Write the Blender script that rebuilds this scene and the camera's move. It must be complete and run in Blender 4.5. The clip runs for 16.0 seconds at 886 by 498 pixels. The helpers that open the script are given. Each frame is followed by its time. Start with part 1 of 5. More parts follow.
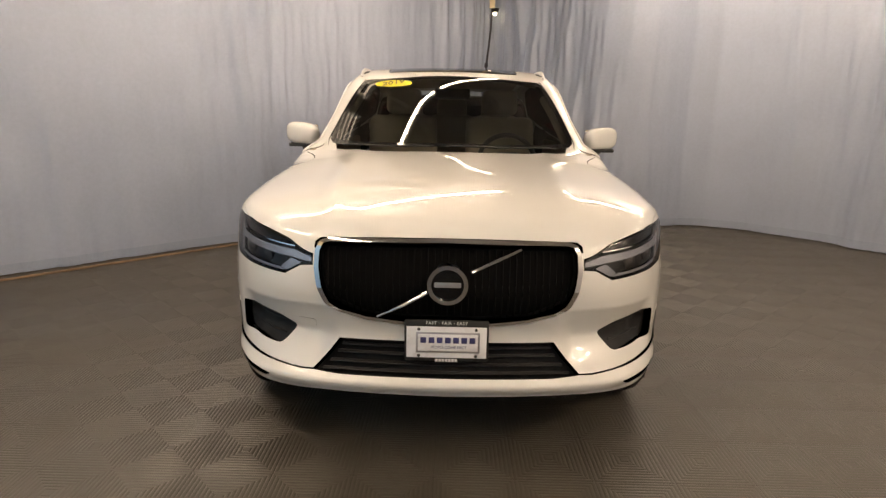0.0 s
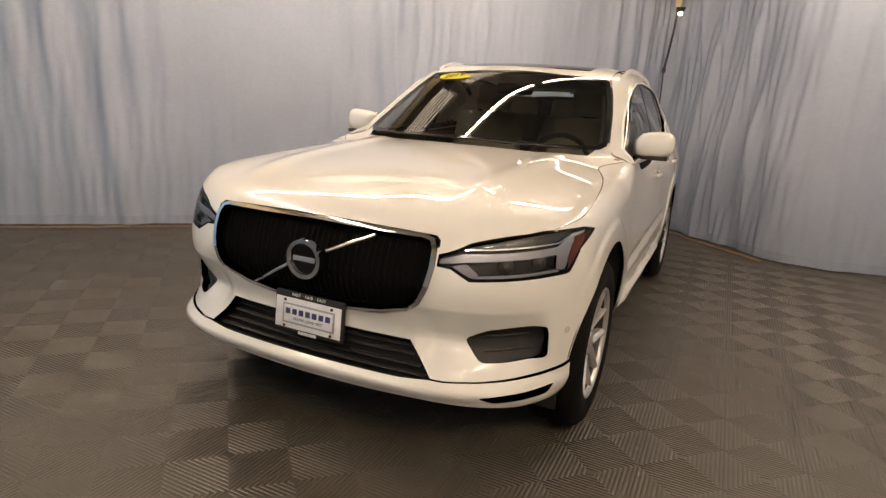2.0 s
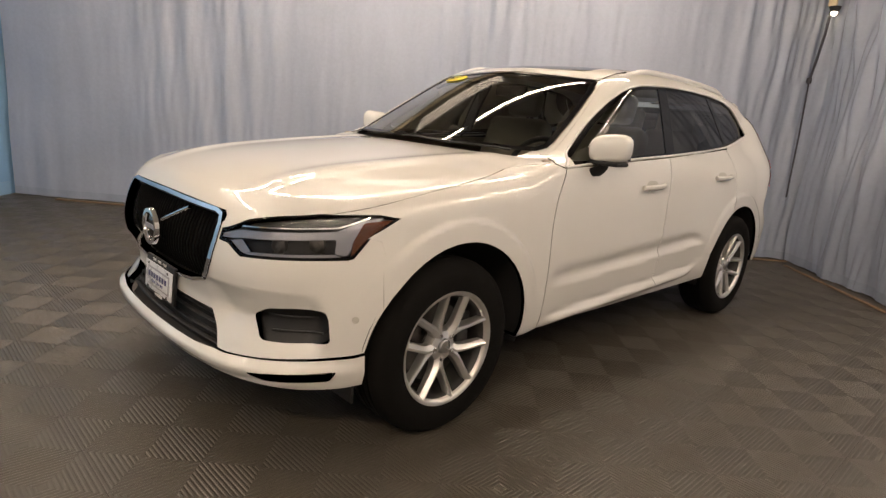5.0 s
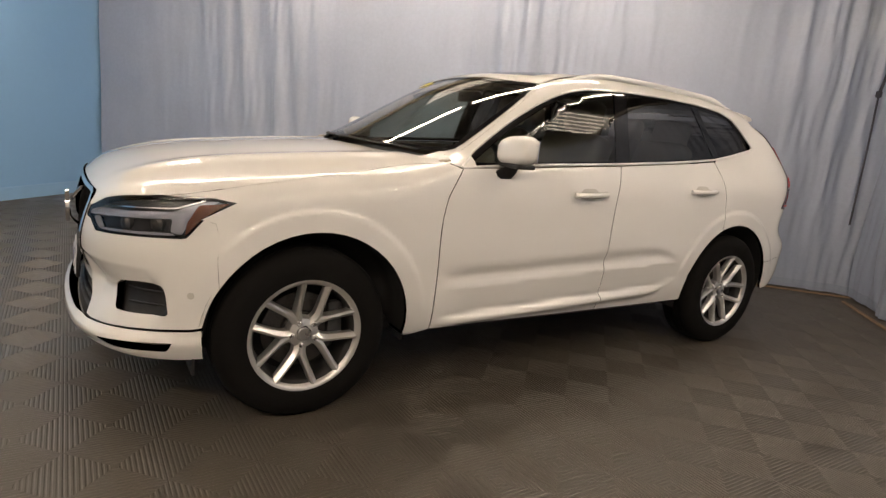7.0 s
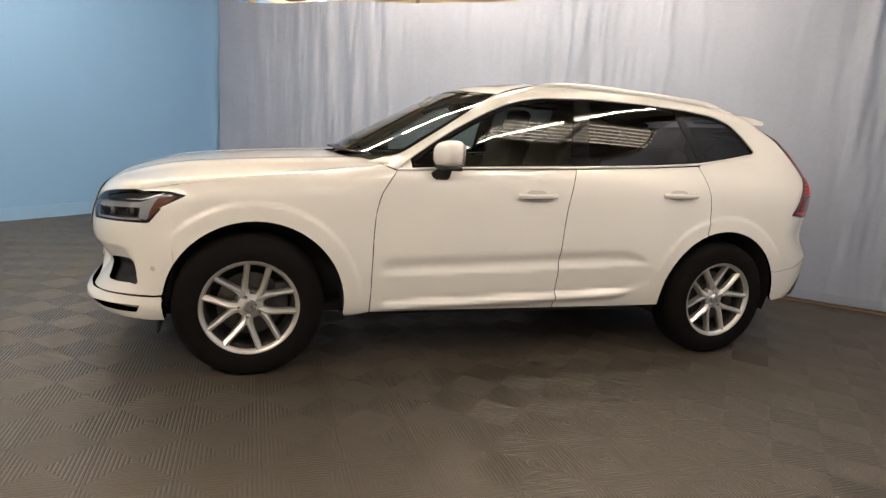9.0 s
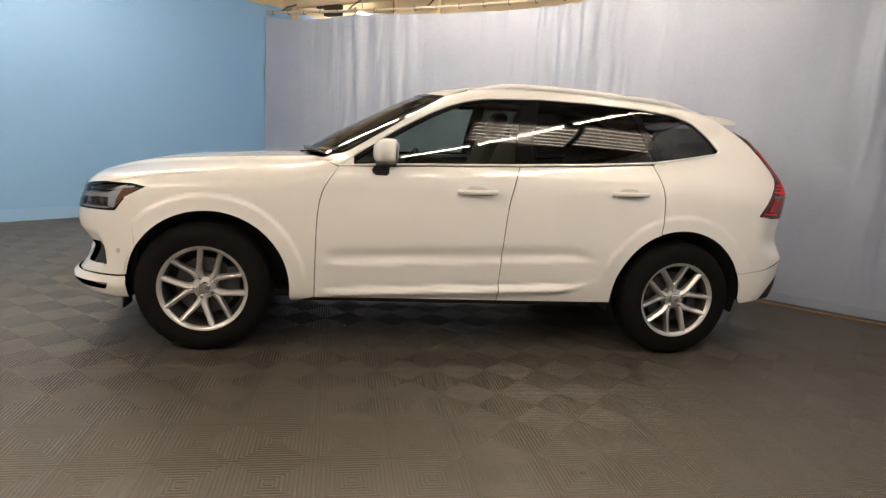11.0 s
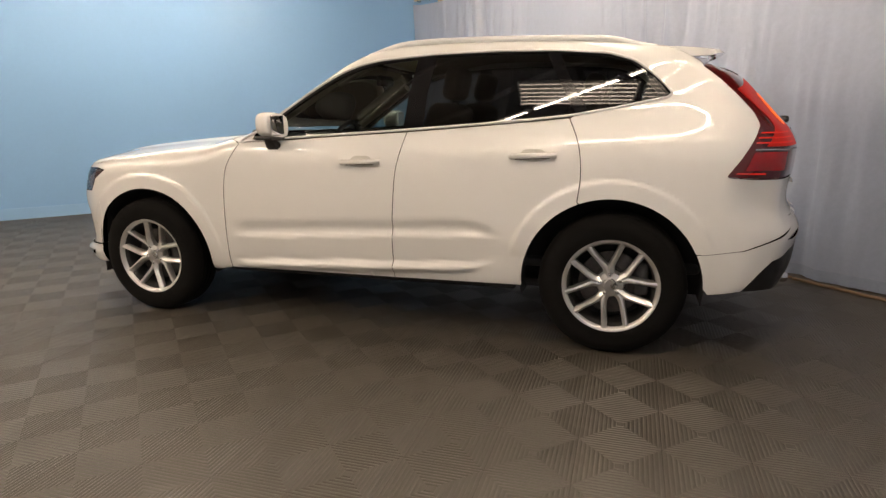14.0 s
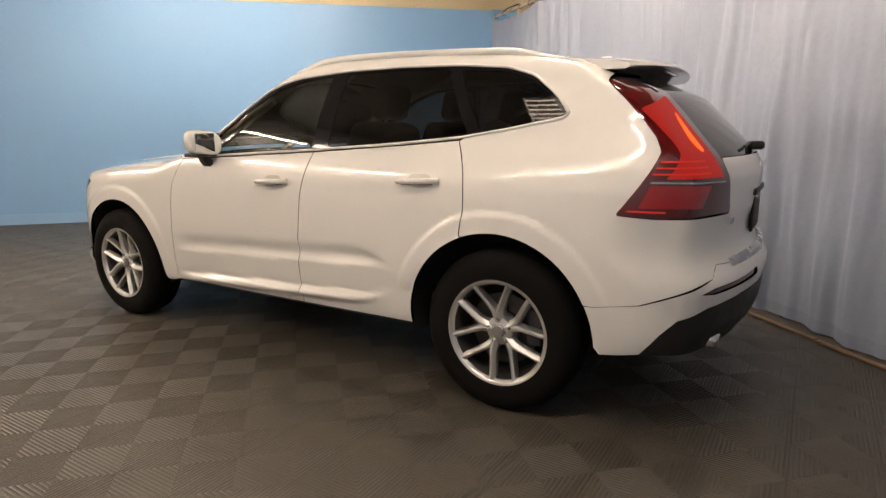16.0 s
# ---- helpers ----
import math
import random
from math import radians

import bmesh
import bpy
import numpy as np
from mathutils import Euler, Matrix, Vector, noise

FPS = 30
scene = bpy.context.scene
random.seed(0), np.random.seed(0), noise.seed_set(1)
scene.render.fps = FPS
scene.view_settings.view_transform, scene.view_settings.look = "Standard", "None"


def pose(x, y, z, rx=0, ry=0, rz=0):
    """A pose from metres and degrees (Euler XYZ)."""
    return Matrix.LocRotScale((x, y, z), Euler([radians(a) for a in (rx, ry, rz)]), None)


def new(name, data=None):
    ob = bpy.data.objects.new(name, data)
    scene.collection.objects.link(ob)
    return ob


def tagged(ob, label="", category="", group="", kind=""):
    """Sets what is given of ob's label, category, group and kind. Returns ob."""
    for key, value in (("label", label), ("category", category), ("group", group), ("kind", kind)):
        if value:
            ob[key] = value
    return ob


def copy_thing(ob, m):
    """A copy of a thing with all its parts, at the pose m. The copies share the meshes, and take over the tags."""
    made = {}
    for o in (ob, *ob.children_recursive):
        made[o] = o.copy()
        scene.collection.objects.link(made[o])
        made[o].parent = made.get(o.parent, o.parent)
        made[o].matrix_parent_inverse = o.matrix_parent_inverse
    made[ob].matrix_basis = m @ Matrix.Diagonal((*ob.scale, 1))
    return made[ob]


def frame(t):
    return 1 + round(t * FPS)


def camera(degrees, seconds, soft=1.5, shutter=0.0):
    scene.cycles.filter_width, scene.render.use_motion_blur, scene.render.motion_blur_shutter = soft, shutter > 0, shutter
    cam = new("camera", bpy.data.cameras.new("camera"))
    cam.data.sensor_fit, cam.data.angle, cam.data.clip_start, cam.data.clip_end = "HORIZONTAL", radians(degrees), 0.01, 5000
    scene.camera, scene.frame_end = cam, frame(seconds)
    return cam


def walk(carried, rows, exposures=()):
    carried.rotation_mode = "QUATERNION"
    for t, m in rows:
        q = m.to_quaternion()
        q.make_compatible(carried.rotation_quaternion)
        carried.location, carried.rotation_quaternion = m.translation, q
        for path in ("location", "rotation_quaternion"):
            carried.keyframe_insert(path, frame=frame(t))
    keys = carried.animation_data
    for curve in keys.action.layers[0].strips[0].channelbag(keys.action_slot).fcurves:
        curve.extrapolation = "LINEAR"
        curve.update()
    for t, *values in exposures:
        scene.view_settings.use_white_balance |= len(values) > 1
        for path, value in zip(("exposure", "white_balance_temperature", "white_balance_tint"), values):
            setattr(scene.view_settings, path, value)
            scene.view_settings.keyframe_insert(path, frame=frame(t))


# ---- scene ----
PATH = [
    (0.0, 0.0025, -2.8658, 1.3704, 76.548, -1.090, 0.867),
    (0.5, 0.3280, -2.8422, 1.3384, 75.836, -2.112, 7.588),
    (1.0, 0.6533, -2.7719, 1.3040, 75.775, -2.988, 14.175),
    (1.5, 0.9610, -2.6482, 1.3106, 75.856, -2.521, 19.892),
    (2.0, 1.3087, -2.5011, 1.3203, 76.444, -3.851, 25.516),
    (2.5, 1.5518, -2.3274, 1.3079, 76.059, -4.544, 29.681),
    (3.0, 1.7388, -2.1623, 1.3135, 76.757, -3.469, 32.521),
    (3.5, 2.0077, -2.0099, 1.3125, 76.665, -4.012, 36.239),
    (6.0, 2.753, -1.2863, 1.2946, 77.397, -5.424, 51.695),
    (6.5, 2.9522, -1.0472, 1.2959, 77.424, -6.012, 54.356),
    (7.0, 3.1743, -0.8151, 1.2927, 77.833, -5.6, 58.617),
    (7.5, 3.3779, -0.6019, 1.2904, 78.218, -6.086, 62.338),
    (8.0, 3.5718, -0.3207, 1.2838, 79.105, -5.462, 66.551),
    (8.5, 3.7562, -0.1208, 1.3056, 78.751, -4.375, 70.246),
    (9.0, 3.9239, 0.0023, 1.3085, 78.705, -4.25, 72.732),
    (11.5, 4.3225, 1.0656, 1.2789, 78.756, -3.393, 85.077),
    (12.0, 4.2778, 1.4601, 1.2625, 77.998, -2.44, 90.326),
    (12.5, 4.2351, 1.8162, 1.2654, 77.78, -1.344, 93.224),
    (13.0, 4.1491, 2.1966, 1.2492, 78.026, -0.419, 99.178),
    (13.5, 4.0217, 2.5561, 1.2543, 77.47, 1.199, 104.901),
    (14.0, 3.9428, 2.9387, 1.2541, 76.889, 1.053, 107.309),
    (14.5, 3.7378, 3.2395, 1.2456, 76.985, 0.399, 111.144),
    (15.0, 3.5484, 3.507, 1.2503, 76.89, -0.664, 115.324),
    (15.5, 3.3747, 3.7856, 1.2475, 76.857, -0.535, 118.869),
    (16.0, 3.1808, 3.9931, 1.2541, 78.613, 0.485, 121.648),
]
cam = camera(73.0, 16.0, soft=1.4)
EXPOSURES = [(0.0, 0.14, 7050, 11), (3.5, 0.13, 6900, 11), (7.0, 0.10, 6500, 10), (9.0, 0.33, 6400, 8), (12.5, 0.29, 6550, 9), (16.0, 0.27, 6650, 11)]
walk(cam, [(t, pose(*p)) for t, *p in PATH], EXPOSURES)

# ---- light: an enclosed hall, lit by its fluorescent tubes alone ----
world = bpy.data.worlds.new("hall_air")
scene.world = world
world.use_nodes = True
world.node_tree.nodes["Background"].inputs[0].default_value = (0.55, 0.58, 0.62, 1)
world.node_tree.nodes["Background"].inputs[1].default_value = 0.02
TUBE_COLOUR, TUBE_POWER, BANK_POWER = (1.0, 0.815, 0.64), 100.0, 7.5
# the hall stands askew to the car: u runs along the long drape, v away from it
ASKEW = radians(45.45)
U, V = Vector((math.cos(ASKEW), math.sin(ASKEW), 0)), Vector((math.sin(ASKEW), -math.cos(ASKEW), 0))
LONG_V, END_U, BLUE_U, BACK_V = -3.61, 4.33, -4.25, 4.6
CEIL = 3.95


def plan(u, v, z=0.0):
    return Vector((0, 0, z)) + U * u + V * v


# ---- building helpers ----
def mesh_of(name, verts, faces, smooth=False, norms=None):
    me = bpy.data.meshes.new(name)
    me.from_pydata([tuple(v) for v in verts], [], [tuple(f) for f in faces])
    if smooth or norms is not None:
        me.polygons.foreach_set("use_smooth", [True] * len(me.polygons))
    if norms is not None:
        me.normals_split_custom_set_from_vertices([tuple(n) for n in norms])
    me.update()
    return me


def part(name, shape, material, parent=None, label=""):
    """Link a bmesh or mesh as ONE object under a thing or part."""
    if isinstance(shape, bmesh.types.BMesh):
        me = bpy.data.meshes.new(name)
        shape.to_mesh(me)
        shape.free()
    else:
        me = shape
    if material is not None and not me.materials:
        me.materials.append(material)
    ob = new(name, me)
    if parent is not None:
        ob.parent = parent
    if label:
        ob["label"] = label
    return ob


def thing(name, label, category, group="", kind="", at=None):
    ob = new(name)
    ob.empty_display_size = 0.1
    if at is not None:
        ob.matrix_basis = at
    return tagged(ob, label, category, group, kind)


def smooth_bm(bm, angle=35):
    for f in bm.faces:
        f.smooth = True
    for e in bm.edges:
        if len(e.link_faces) == 2 and e.calc_face_angle(0) > radians(angle):
            e.smooth = False
    return bm


def block(size, at=(0, 0, 0), bevel=0.0, segs=2, m=None):
    bm = bmesh.new()
    bmesh.ops.create_cube(bm, size=1)
    bmesh.ops.scale(bm, vec=size, verts=bm.verts)
    if bevel:
        bmesh.ops.bevel(bm, geom=bm.edges[:], offset=bevel, segments=segs, profile=0.5, affect="EDGES")
    bmesh.ops.translate(bm, vec=at, verts=bm.verts)
    if m is not None:
        bmesh.ops.transform(bm, matrix=m, verts=bm.verts)
    return smooth_bm(bm)


def lathe(profile, n=48, axis="x", at=(0, 0, 0), close=False):
    """Turn (across, radius) pairs round an axis."""
    pts, faces = [], []
    k = len(profile)
    for i in range(n):
        c, s = math.cos(2 * math.pi * i / n), math.sin(2 * math.pi * i / n)
        for h, r in profile:
            q = {"x": (h, r * c, r * s), "y": (r * s, h, r * c), "z": (r * c, r * s, h)}[axis]
            pts.append((q[0] + at[0], q[1] + at[1], q[2] + at[2]))
    for i in range(n):
        j = (i + 1) % n
        for a in range(k if close else k - 1):
            b = (a + 1) % k
            faces.append((i * k + a, i * k + b, j * k + b, j * k + a))
    bm = bmesh.new()
    vs = [bm.verts.new(p) for p in pts]
    for f in faces:
        bm.faces.new([vs[i] for i in f])
    bmesh.ops.remove_doubles(bm, verts=bm.verts, dist=1e-5)
    bmesh.ops.recalc_face_normals(bm, faces=bm.faces)
    return smooth_bm(bm, 40)


def tube(path, r, n=10, closed=False, flat=1.0):
    """A round bar along a path; flat squeezes it in height."""
    path = [Vector(p) for p in path]
    bm = bmesh.new()
    rings = []
    m = len(path)
    for i, p in enumerate(path):
        a = path[i - 1] if (i or closed) else p
        b = path[(i + 1) % m] if (i < m - 1 or closed) else p
        d = (b - a).normalized()
        side = d.cross(Vector((0, 0, 1)))
        side = side.normalized() if side.length > 1e-4 else Vector((1, 0, 0))
        up = side.cross(d).normalized()
        rings.append([bm.verts.new(p + side * (r * math.cos(2 * math.pi * k / n)) + up * (r * flat * math.sin(2 * math.pi * k / n))) for k in range(n)])
    for i in range(m if closed else m - 1):
        a, b = rings[i], rings[(i + 1) % m]
        for k in range(n):
            bm.faces.new((a[k], a[(k + 1) % n], b[(k + 1) % n], b[k]))
    if not closed:
        bm.faces.new(rings[0][::-1])
        bm.faces.new(rings[-1])
    bmesh.ops.recalc_face_normals(bm, faces=bm.faces)
    return smooth_bm(bm, 50)


def bars(text, size, material, m, parent, name="lettering", depth=0.002, align="CENTER", font_scale=1.0):
    """Raised words in the built-in font, as one mesh."""
    cu = bpy.data.curves.new(name, "FONT")
    cu.body, cu.size, cu.extrude, cu.align_x, cu.align_y = text, size, depth, align, "CENTER"
    cu.space_character = font_scale
    cu.resolution_u = 3
    tmp = bpy.data.objects.new("tmp", cu)
    me = bpy.data.meshes.new_from_object(tmp)
    bpy.data.objects.remove(tmp)
    me.transform(m)
    me.name = name
    return part(name, me, material, parent)


# ---- materials ----
def mat(name, colour, rough=0.5, metal=0.0, coat=0.0, coat_rough=0.03, vary=0.0, scale=4.0, fine=80.0, bump=0.0, bump_scale=120.0, spec=0.5, trans=0.0, island=0.0, mottled=None):
    """A surface with broad stains and fine grain (vary), relief (bump) and, for pieces, a shade of their own (island)."""
    m = bpy.data.materials.new(name)
    m.use_nodes = True
    nt = m.node_tree
    b = nt.nodes["Principled BSDF"]
    b.inputs["Base Color"].default_value = (*colour, 1)
    b.inputs["Roughness"].default_value = rough
    b.inputs["Metallic"].default_value = metal
    b.inputs["Coat Weight"].default_value = coat
    b.inputs["Coat Roughness"].default_value = coat_rough
    b.inputs["Specular IOR Level"].default_value = spec
    b.inputs["Transmission Weight"].default_value = trans
    co = nt.nodes.new("ShaderNodeTexCoord")
    if vary or island:
        n1 = nt.nodes.new("ShaderNodeTexNoise")
        n1.inputs["Scale"].default_value, n1.inputs["Detail"].default_value = scale, 5
        n2 = nt.nodes.new("ShaderNodeTexNoise")
        n2.inputs["Scale"].default_value, n2.inputs["Detail"].default_value = fine, 3
        for n in (n1, n2):
            nt.links.new(co.outputs["Object"], n.inputs["Vector"])
        add = nt.nodes.new("ShaderNodeMath")
        add.operation = "MULTIPLY_ADD"
        add.inputs[1].default_value = 0.6
        nt.links.new(n2.outputs["Fac"], add.inputs[0])
        nt.links.new(n1.outputs["Fac"], add.inputs[2])
        src = add.outputs[0]
        if island:
            info = nt.nodes.new("ShaderNodeObjectInfo")
            more = nt.nodes.new("ShaderNodeMath")
            more.operation = "MULTIPLY_ADD"
            more.inputs[1].default_value = island
            nt.links.new(info.outputs["Random"], more.inputs[0])
            nt.links.new(src, more.inputs[2])
            src = more.outputs[0]
        ramp = nt.nodes.new("ShaderNodeMapRange")
        ramp.inputs["From Min"].default_value, ramp.inputs["From Max"].default_value = 0.45, 1.15
        ramp.inputs["To Min"].default_value, ramp.inputs["To Max"].default_value = 1 - vary, 1 + vary
        nt.links.new(src, ramp.inputs["Value"])
        mul = nt.nodes.new("ShaderNodeMix")
        mul.data_type, mul.blend_type = "RGBA", "MULTIPLY"
        mul.inputs["Factor"].default_value = 1
        mul.inputs["A"].default_value = (*colour, 1)
        nt.links.new(ramp.outputs[0], mul.inputs["B"])
        nt.links.new(mul.outputs["Result"], b.inputs["Base Color"])
        rr = nt.nodes.new("ShaderNodeMapRange")
        rr.inputs["From Min"].default_value, rr.inputs["From Max"].default_value = 0.3, 0.7
        rr.inputs["To Min"].default_value, rr.inputs["To Max"].default_value = max(rough - 0.08, 0.02), min(rough + 0.08, 1)
        nt.links.new(n1.outputs["Fac"], rr.inputs["Value"])
        nt.links.new(rr.outputs[0], b.inputs["Roughness"])
    if bump:
        n3 = nt.nodes.new("ShaderNodeTexNoise")
        n3.inputs["Scale"].default_value, n3.inputs["Detail"].default_value = bump_scale, 4
        nt.links.new(co.outputs["Object"], n3.inputs["Vector"])
        bp = nt.nodes.new("ShaderNodeBump")
        bp.inputs["Strength"].default_value, bp.inputs["Distance"].default_value = 1.0, bump
        nt.links.new(n3.outputs["Fac"], bp.inputs["Height"])
        nt.links.new(bp.outputs["Normal"], b.inputs["Normal"])
    return m


def glow(name, colour, power, base=(0.8, 0.8, 0.8)):
    m = bpy.data.materials.new(name)
    m.use_nodes = True
    b = m.node_tree.nodes["Principled BSDF"]
    b.inputs["Base Color"].default_value = (*base, 1)
    b.inputs["Emission Color"].default_value = (*colour, 1)
    b.inputs["Emission Strength"].default_value = power
    return m


def pane(name, tint, ior=1.5, rough=0.0):
    """Thin glass: light passes with a tint, and mirrors by Fresnel."""
    m = bpy.data.materials.new(name)
    m.use_nodes = True
    nt = m.node_tree
    nt.nodes.remove(nt.nodes["Principled BSDF"])
    t, g, f, mix = (nt.nodes.new(k) for k in ("ShaderNodeBsdfTransparent", "ShaderNodeBsdfGlossy", "ShaderNodeFresnel", "ShaderNodeMixShader"))
    t.inputs["Color"].default_value = (*tint, 1)
    g.inputs["Color"].default_value = (1, 1, 1, 1)
    g.inputs["Roughness"].default_value = rough
    f.inputs["IOR"].default_value = ior
    nt.links.new(f.outputs[0], mix.inputs[0])
    nt.links.new(t.outputs[0], mix.inputs[1])
    nt.links.new(g.outputs[0], mix.inputs[2])
    nt.links.new(mix.outputs[0], nt.nodes["Material Output"].inputs[0])
    return m


PAINT = mat("pearl_white_paint", (0.79, 0.785, 0.76), 0.32, coat=1.0, coat_rough=0.02)
DARK = mat("dark_underbody", (0.012, 0.012, 0.013), 0.8)
BLACK_PLASTIC = mat("grained_black_plastic", (0.011, 0.011, 0.012), 0.55, vary=0.2, scale=20, fine=400, bump=0.0004, bump_scale=900)
GLOSS_BLACK = mat("gloss_black_trim", (0.006, 0.006, 0.007), 0.06, spec=0.35)
CHROME = mat("chrome", (0.78, 0.78, 0.80), 0.07, 1.0)
SATIN = mat("satin_aluminium", (0.62, 0.62, 0.63), 0.28, 1.0, vary=0.05, scale=9)
ALLOY = mat("silver_alloy", (0.68, 0.68, 0.67), 0.38, 0.90, coat=0.25, vary=0.06, scale=12, fine=300)
RUBBER = mat("tyre_rubber", (0.006, 0.0056, 0.0052), 0.85, spec=0.12, vary=0.3, scale=14, fine=200, bump=0.0006, bump_scale=300)
STEEL = mat("brake_steel", (0.12, 0.115, 0.11), 0.45, 1.0, vary=0.3, scale=30)
CAST = mat("cast_iron", (0.07, 0.07, 0.072), 0.6, 0.5, vary=0.3, scale=30)
CLEAR = pane("windscreen_glass", (0.52, 0.56, 0.53))
SIDE_GLASS = pane("front_door_glass", (0.42, 0.48, 0.46))
TINTED = pane("privacy_glass", (0.10, 0.10, 0.105))
LENS = pane("lamp_lens", (0.90, 0.91, 0.93), 1.3)
RED_LENS = mat("red_lamp_lens", (0.30, 0.006, 0.008), 0.08, coat=1.0, trans=0.0)
RED_DARK = mat("dark_red_lamp_lens", (0.085, 0.003, 0.004), 0.1, coat=1.0)
RED_GLOW = glow("lit_tail_lamp", (1.0, 0.02, 0.006), 0.17, (0.22, 0.004, 0.004))
RIB_GLOW = glow("lit_tail_rib", (1.0, 0.03, 0.008), 0.28, (0.3, 0.006, 0.005))
CORE_GLOW = glow("bright_tail_strip", (1.0, 0.13, 0.012), 1.1, (0.25, 0.01, 0.004))
AMBER = mat("amber_reflector", (0.12, 0.036, 0.016), 0.12, coat=1.0)
LAMP_SILVER = mat("lamp_silver", (0.46, 0.47, 0.52), 0.26, 0.55)
LAMP_BLACK = mat("lamp_housing", (0.010, 0.010, 0.012), 0.35)
DRL = mat("daylight_strip", (0.72, 0.76, 0.82), 0.15, coat=0.8)
BULB = pane("projector_lens", (0.5, 0.55, 0.62), 1.7)
BEIGE = mat("blond_leather", (0.29, 0.245, 0.185), 0.5, vary=0.1, scale=8, fine=300, bump=0.0005, bump_scale=400)
CHARCOAL = mat("charcoal_interior", (0.03, 0.03, 0.031), 0.6, vary=0.2, scale=20)
HEADLINER = mat("headliner_cloth", (0.42, 0.38, 0.32), 0.9, vary=0.1, scale=30)
MIRROR = mat("mirror_glass", (0.9, 0.9, 0.9), 0.01, 1.0)
PLATE_WHITE = mat("plate_white", (0.80, 0.81, 0.84), 0.3, vary=0.04, scale=20)
PLATE_GREY = mat("plate_silver_rim", (0.42, 0.42, 0.46), 0.3, 0.6)
INK_BLUE = mat("plate_blue_ink", (0.05, 0.05, 0.16), 0.4)
INK_WHITE = mat("white_print", (0.75, 0.75, 0.75), 0.4)
YELLOW = mat("yellow_sticker", (0.85, 0.72, 0.02), 0.45, vary=0.04)
INK_BLACK = mat("black_ink", (0.02, 0.02, 0.02), 0.5)
DRAPE = mat("grey_blue_drape", (0.355, 0.405, 0.515), 0.40, vary=0.08, scale=1.3, fine=30, bump=0.003, bump_scale=12, spec=0.45)
HEM = mat("drape_hem", (0.32, 0.37, 0.475), 0.6, vary=0.10, scale=5, fine=60, bump=0.003, bump_scale=18)
BLUE = mat("sky_blue_paint", (0.25, 0.47, 0.78), 0.5, vary=0.03, scale=0.7, fine=25, bump=0.0005, bump_scale=160)
BASE_BLUE = mat("blue_skirting", (0.29, 0.51, 0.80), 0.45, vary=0.05, scale=3)
CREAM = mat("cream_fascia", (0.66, 0.56, 0.38), 0.6, vary=0.08, scale=2)
BATTEN = mat("brown_wood_batten", (0.26, 0.17, 0.10), 0.6, vary=0.25, scale=6, fine=90)
CEILING = mat("dark_ceiling_deck", (0.28, 0.26, 0.24), 0.7, vary=0.2, scale=2)
GREY_WALL = mat("grey_wall_paint", (0.42, 0.41, 0.40), 0.6, vary=0.06, scale=1.2)
RAIL = mat("pale_steel_pipe", (0.62, 0.56, 0.45), 0.4, 0.3, vary=0.1, scale=8)
STEEL_DARK = mat("dark_steel", (0.05, 0.05, 0.05), 0.45, 0.6, vary=0.2, scale=10)
STRAP = mat("dark_strap", (0.045, 0.045, 0.06), 0.8, vary=0.2, scale=30)
BATTEN_DARK = mat("dark_brown_box", (0.045, 0.028, 0.018), 0.6, vary=0.2, scale=9)
FIXTURE = mat("white_enamel", (0.75, 0.75, 0.73), 0.4)
TILE = mat("ribbed_floor_tile", (0.060, 0.051, 0.038), 0.47, vary=0.16, scale=1.1, fine=60, island=0.03, bump=0.0004, bump_scale=220, spec=0.85)
FLOOR_BASE = mat("floor_base", (0.05, 0.043, 0.036), 0.7, vary=0.15, scale=2)
LIGHT_TUBE = glow("fluorescent_tube", TUBE_COLOUR, TUBE_POWER * 1.12)
# the same tube at two other powers, to balance the light between rows
BRIGHT_TUBE = glow("bright_fluorescent_tube", TUBE_COLOUR, TUBE_POWER * 1.4)
DIM_TUBE = glow("dim_fluorescent_tube", TUBE_COLOUR, TUBE_POWER * 0.8)
BANK_TUBE = glow("high_bay_tube", TUBE_COLOUR, BANK_POWER)
# bank tubes at reduced power, so drape and floor nearby are not overlit
DIM_BANK_TUBE = glow("dim_high_bay_tube", TUBE_COLOUR, BANK_POWER * 0.35)
TRAY = mat("grey_lamp_tray", (0.22, 0.22, 0.21), 0.5, vary=0.1, scale=6)
SPOT = glow("spot_bulb", (1.0, 0.80, 0.52), 25.0)


# ---- the hall ----
def wall(name, a, b, z0, z1, material, out, thick=0.12, label="", category="wall"):
    """An upright slab from a to b in plan, thickened away from the room along out."""
    a, b = Vector(a), Vector(b)
    o = Vector(out) * thick
    pts = [a, b, b + o, a + o]
    v = [(p.x, p.y, z0) for p in pts] + [(p.x, p.y, z1) for p in pts]
    f = [(0, 1, 2, 3), (7, 6, 5, 4), (0, 4, 5, 1), (1, 5, 6, 2), (2, 6, 7, 3), (3, 7, 4, 0)]
    bm = bmesh.new()
    bm.from_mesh(mesh_of(name, v, f))
    bmesh.ops.recalc_face_normals(bm, faces=bm.faces)
    return tagged(part(name, bm, material), label, category, kind="structure")


